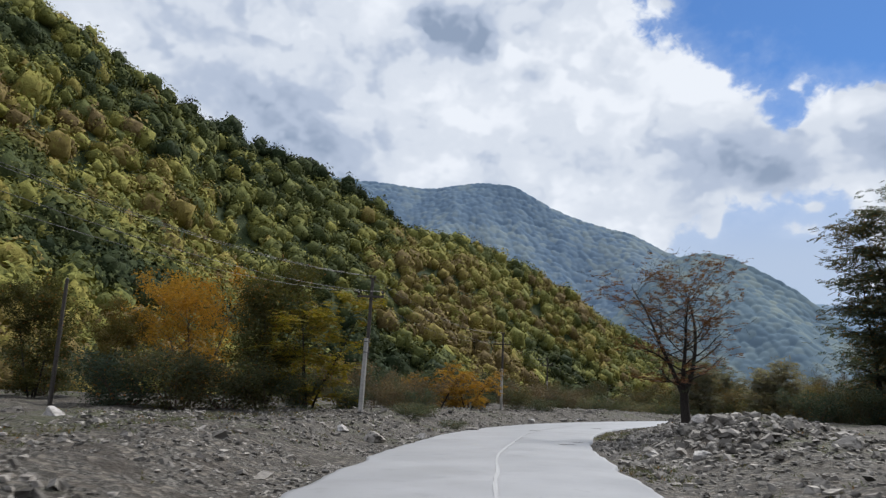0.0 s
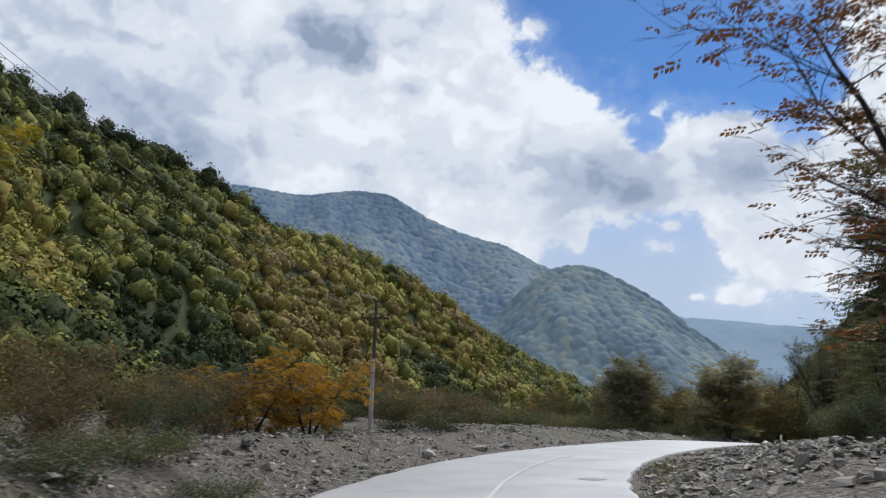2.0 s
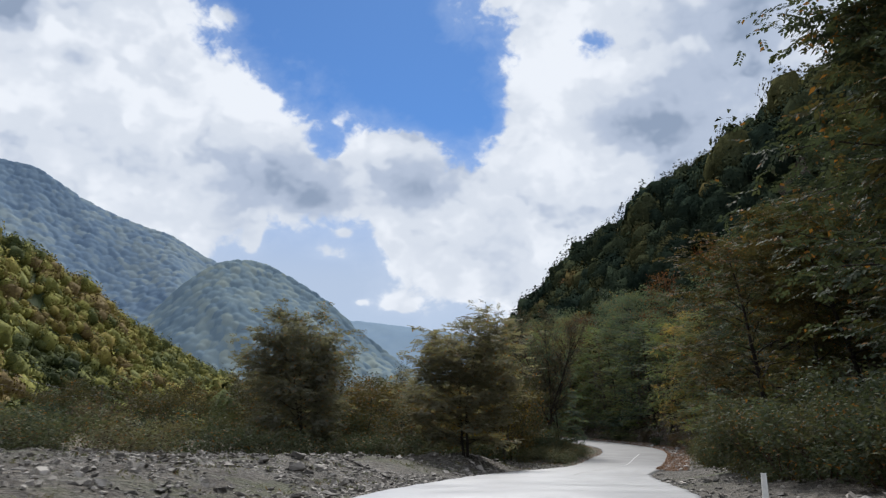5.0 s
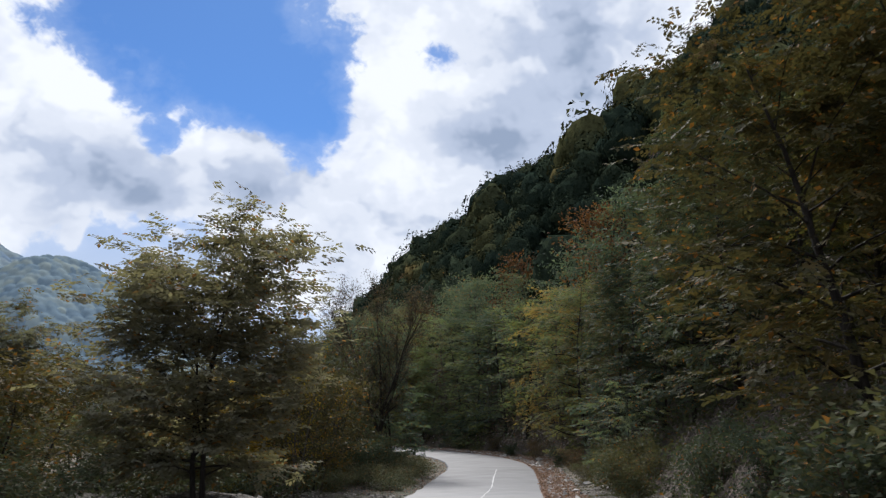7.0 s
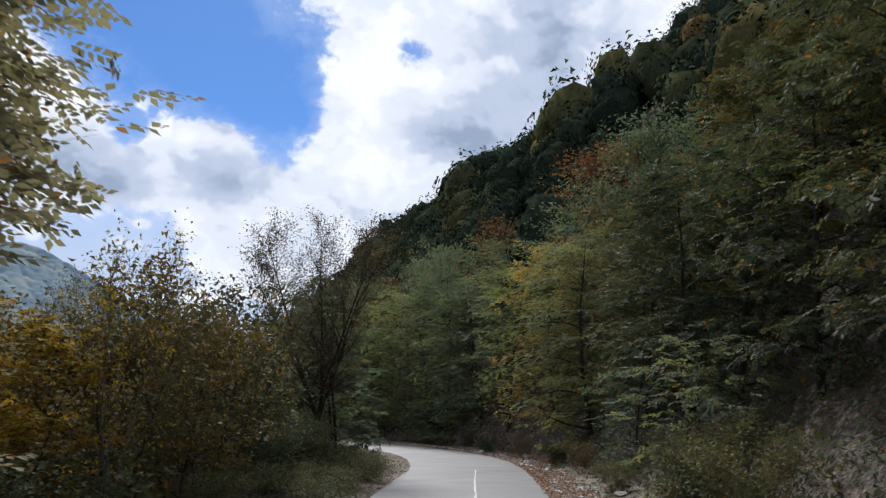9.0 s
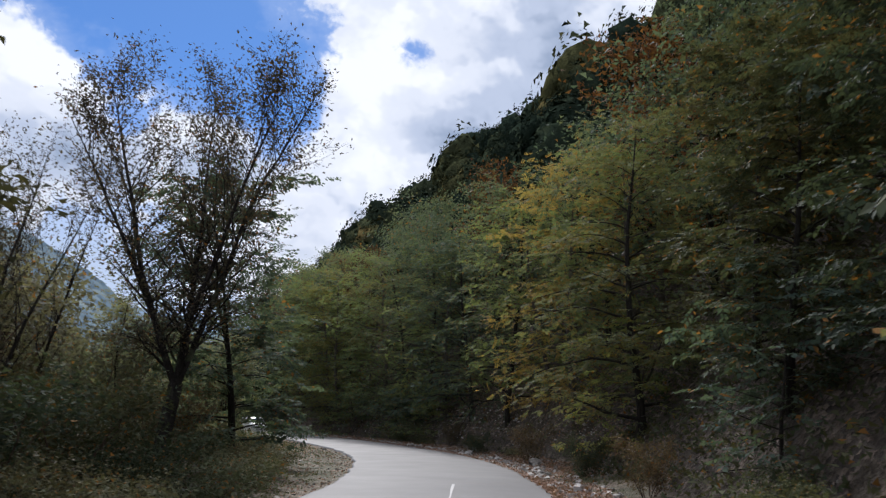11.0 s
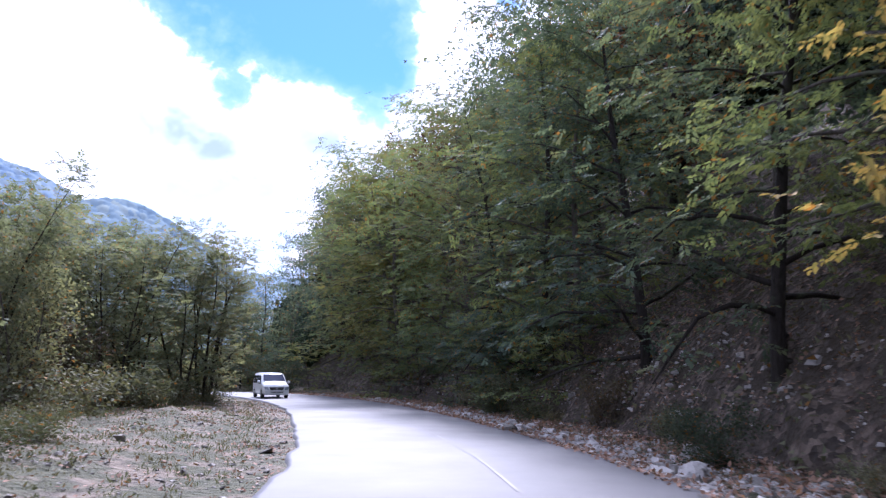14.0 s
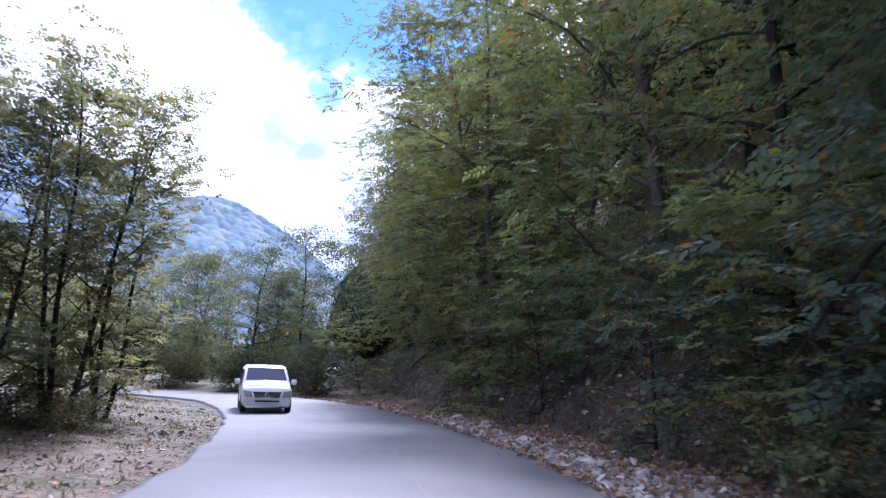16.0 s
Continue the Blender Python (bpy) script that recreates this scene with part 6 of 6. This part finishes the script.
        mirror = part("mirror", lathe("mirror", [(0.0, -0.13), (0.09, -0.11), (0.12, 0.0), (0.10, 0.12), (0.0, 0.14)], white, 10), van, "white door mirror")
        mirror.location, mirror.scale = (s * 1.10, 1.28, 1.20), (0.95, 0.6, 0.9)
        panel("mirror_arm", [(s * 0.93, 1.25, 1.10), (s * 1.06, 1.25, 1.13), (s * 1.06, 1.31, 1.13), (s * 0.93, 1.31, 1.10)][:: s], dark, 0.04)
        for yy in (0.90, 3.90):
            wheel = part("wheel", lathe("tyre", [(0.20, -0.10), (0.31, -0.11), (0.335, -0.07), (0.335, 0.07), (0.31, 0.11), (0.20, 0.10)], rubber, 24), van, "black tyre on a silver rim")
            wheel.location, wheel.rotation_euler = (s * 0.86, yy, 0.335), (0, radians(90), 0)
            part("rim", lathe("rim", [(0.0, 0.05), (0.08, 0.06), (0.19, 0.02), (0.205, 0.09), (0.205, -0.09), (0.19, -0.02), (0.08, -0.06), (0.0, -0.05)], alloy, 20), wheel, "silver rim")
            arch = part("wheel_arch", lathe("wheel_arch", [(0.36, -0.06), (0.41, -0.05), (0.41, 0.05), (0.36, 0.06)], dark, 24), van)
            arch.location, arch.rotation_euler = (s * 0.895, yy, 0.36), (0, radians(90), 0)
    panel("grille", [(-0.46, -0.02, 0.60), (0.46, -0.02, 0.60), (0.55, 0.0, 0.83), (-0.55, 0.0, 0.83)], dark, 0.05, "black slatted grille")
    for k in range(3):
        z = 0.635 + 0.05 * k
        panel("grille_bar", [(-0.43 - 0.02 * k, -0.075 + 0.005 * k, z), (0.43 + 0.02 * k, -0.075 + 0.005 * k, z), (0.43 + 0.02 * k, -0.073 + 0.005 * k, z + 0.014), (-0.43 - 0.02 * k, -0.073 + 0.005 * k, z + 0.014)], chrome, 0.012)
    badge = part("badge", lathe("badge", [(0.06, 0), (0.085, 0.0), (0.085, 0.02), (0.06, 0.02)], chrome, 18), van, "round chrome badge ring")
    badge.location, badge.rotation_euler = (0, -0.075, 0.715), (radians(90), 0, 0)
    panel("bumper", [(-0.86, -0.02, 0.24), (0.86, -0.02, 0.24), (0.86, -0.02, 0.60), (-0.86, -0.02, 0.60)], white, 0.10, "white front bumper")
    panel("air_intake", [(-0.44, -0.125, 0.43), (0.44, -0.125, 0.43), (0.46, -0.125, 0.50), (-0.46, -0.125, 0.50)], dark, 0.02, "dark lower air intake")
    panel("number_plate", [(-0.26, -0.13, 0.52), (0.26, -0.13, 0.52), (0.26, -0.13, 0.62), (-0.26, -0.13, 0.62)], grey, 0.012, "pale blank plate")
    panel("bonnet_seam", [(-0.70, 0.33, 1.075), (0.70, 0.33, 1.075), (0.74, 0.95, 1.222), (-0.74, 0.95, 1.222)], white, 0.012, "white bonnet")
    wiper = panel("wiper", [(-0.62, 1.03, 1.27), (0.1, 1.03, 1.28), (0.1, 1.045, 1.295), (-0.62, 1.045, 1.285)], dark, 0.02)
    z = float(fall(np.array([x]), np.array([y]))[0]) + 0.075
    van.matrix_basis = pose(x, y, z, 0, 0, turn) @ Matrix.Diagonal((0.97, 1, 0.92, 1))


# ---- small growth and litter ----
def litter_leaves():
    rng = np.random.default_rng(121)
    x, y = along_road(rng, 7000, 372, 440, 3.2, 5.2, 1, 1.3)
    xb, yb = along_road(rng, 15000, 440, 590, 3.2, 6.4, 1, 1.2)
    xc, yc = along_road(rng, 14000, 440, 570, 5.0, 11.0, 1, 1.0)
    x, y = np.r_[x, xb, xc], np.r_[y, yb, yc]
    d, _ = side_of(ROAD_LINE, x, y)
    z = np.where(np.abs(d) < HALF + 0.05, fall(x, y) + 0.05, land(x, y) + 0.03)
    at = np.c_[x, y, z + rng.uniform(0, 0.05, len(x))]
    v, f = leaf_cards(rng, at, rng.normal(size=(len(x), 3)) * (1, 1, 0.15), 0.12, 0.35, 0.0, 0.7)
    x, y = along_road(rng, 5000, 390, 560, 3.5, 10.0, -1, 1.2)
    at = np.c_[x, y, land(x, y) + rng.uniform(0.01, 0.06, len(x))]
    v2, f2 = leaf_cards(rng, at, rng.normal(size=(len(x), 3)) * (1, 1, 0.15), 0.11, 0.35, 0.0, 0.7)
    v, f = np.concatenate([v, v2]), np.concatenate([f, f2 + len(v)])
    tagged(new("fallen_leaves", mesh_from("fallen_leaves", v, f, LEAF_LITTER)), "pale brown fallen leaves gathered along the road edge", "leaves", kind="stuff")


def herbs():
    rng = np.random.default_rng(131)
    xs, ys = [], []
    for n, a, b, lo, hi, side in ((2200, 140, 240, 9.0, 19, -1), (500, 130, 250, 3.6, 5.0, 1), (900, 120, 330, 4.5, 16, -1), (500, 130, 300, 4.0, 12, 1), (900, 300, 420, 4.5, 16, -1), (2200, 400, 590, 4.2, 12, -1), (900, 380, 600, 4.6, 7.5, 1)):
        x, y = along_road(rng, n, a, b, lo, hi, side)
        keep = fbm(x * 0.25, y * 0.25, 3, 90) > (0.5 if a < 380 else 0.40)
        xs.append(x[keep]), ys.append(y[keep])
    x, y = np.concatenate(xs), np.concatenate(ys)
    each = 9
    x, y = np.repeat(x, each) + rng.normal(0, 0.13, len(x) * each), np.repeat(y, each) + rng.normal(0, 0.13, len(y) * each)
    at = np.c_[x, y, land(x, y)]
    way = rng.normal(size=(len(x), 3)) * (0.6, 0.6, 0.1) + (0, 0, 1.0)
    v, f = leaf_cards(rng, at, way, 0.12, 0.9, -0.2, 0.24)
    tagged(new("verge_plants", mesh_from("verge_plants", v, f, HERB)), "low weeds and dry grass tufts on the verge", "weeds", kind="stuff")


def undergrowth():
    rng = np.random.default_rng(141)
    tan = np.gradient(FOOT_LINE, axis=0)
    tan /= np.linalg.norm(tan, axis=1)[:, None]
    right = np.stack([tan[:, 1], -tan[:, 0]], 1)
    k = rng.integers(112, 256, 9000)
    w = -0.3 + 11 * rng.uniform(0, 1, len(k)) ** 1.4
    xy = FOOT_LINE[k] + right[k] * w[:, None] + tan[k] * rng.uniform(-0.8, 0.8, len(k))[:, None]
    xy = xy[~((xy[:, 1] > 122) & (xy[:, 1] < 148) & (w < 2.2) & (rng.uniform(0, 1, len(w)) < 0.6))]
    each = 5
    xy = np.repeat(xy, each, 0) + rng.normal(0, 0.35, (len(xy) * each, 2))
    # first stretch takes leaves coloured dark for shade, the rest plain herb tones
    for first, mat, label in ((True, LEAF_SHADE, "brambles and seedlings under the slope trees, coloured dark for shade"), (False, HERB, "grey-green brambles and seedlings under the slope trees")):
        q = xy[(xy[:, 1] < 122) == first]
        if first:
            q = np.concatenate([q, q + rng.normal(0, 0.4, q.shape)])
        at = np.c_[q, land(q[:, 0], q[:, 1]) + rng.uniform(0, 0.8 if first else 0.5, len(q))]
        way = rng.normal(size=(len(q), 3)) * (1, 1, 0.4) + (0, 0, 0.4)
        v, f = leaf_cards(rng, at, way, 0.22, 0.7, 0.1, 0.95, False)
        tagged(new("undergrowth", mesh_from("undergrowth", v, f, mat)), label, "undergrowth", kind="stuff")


build_ground()
build_road()
build_hills()
right_woods()
valley_wood()
plant_right()
plant_left()
build_line()
build_van(112.95, 177.0, -19.0)
build_stones()
litter_leaves()
herbs()
undergrowth()
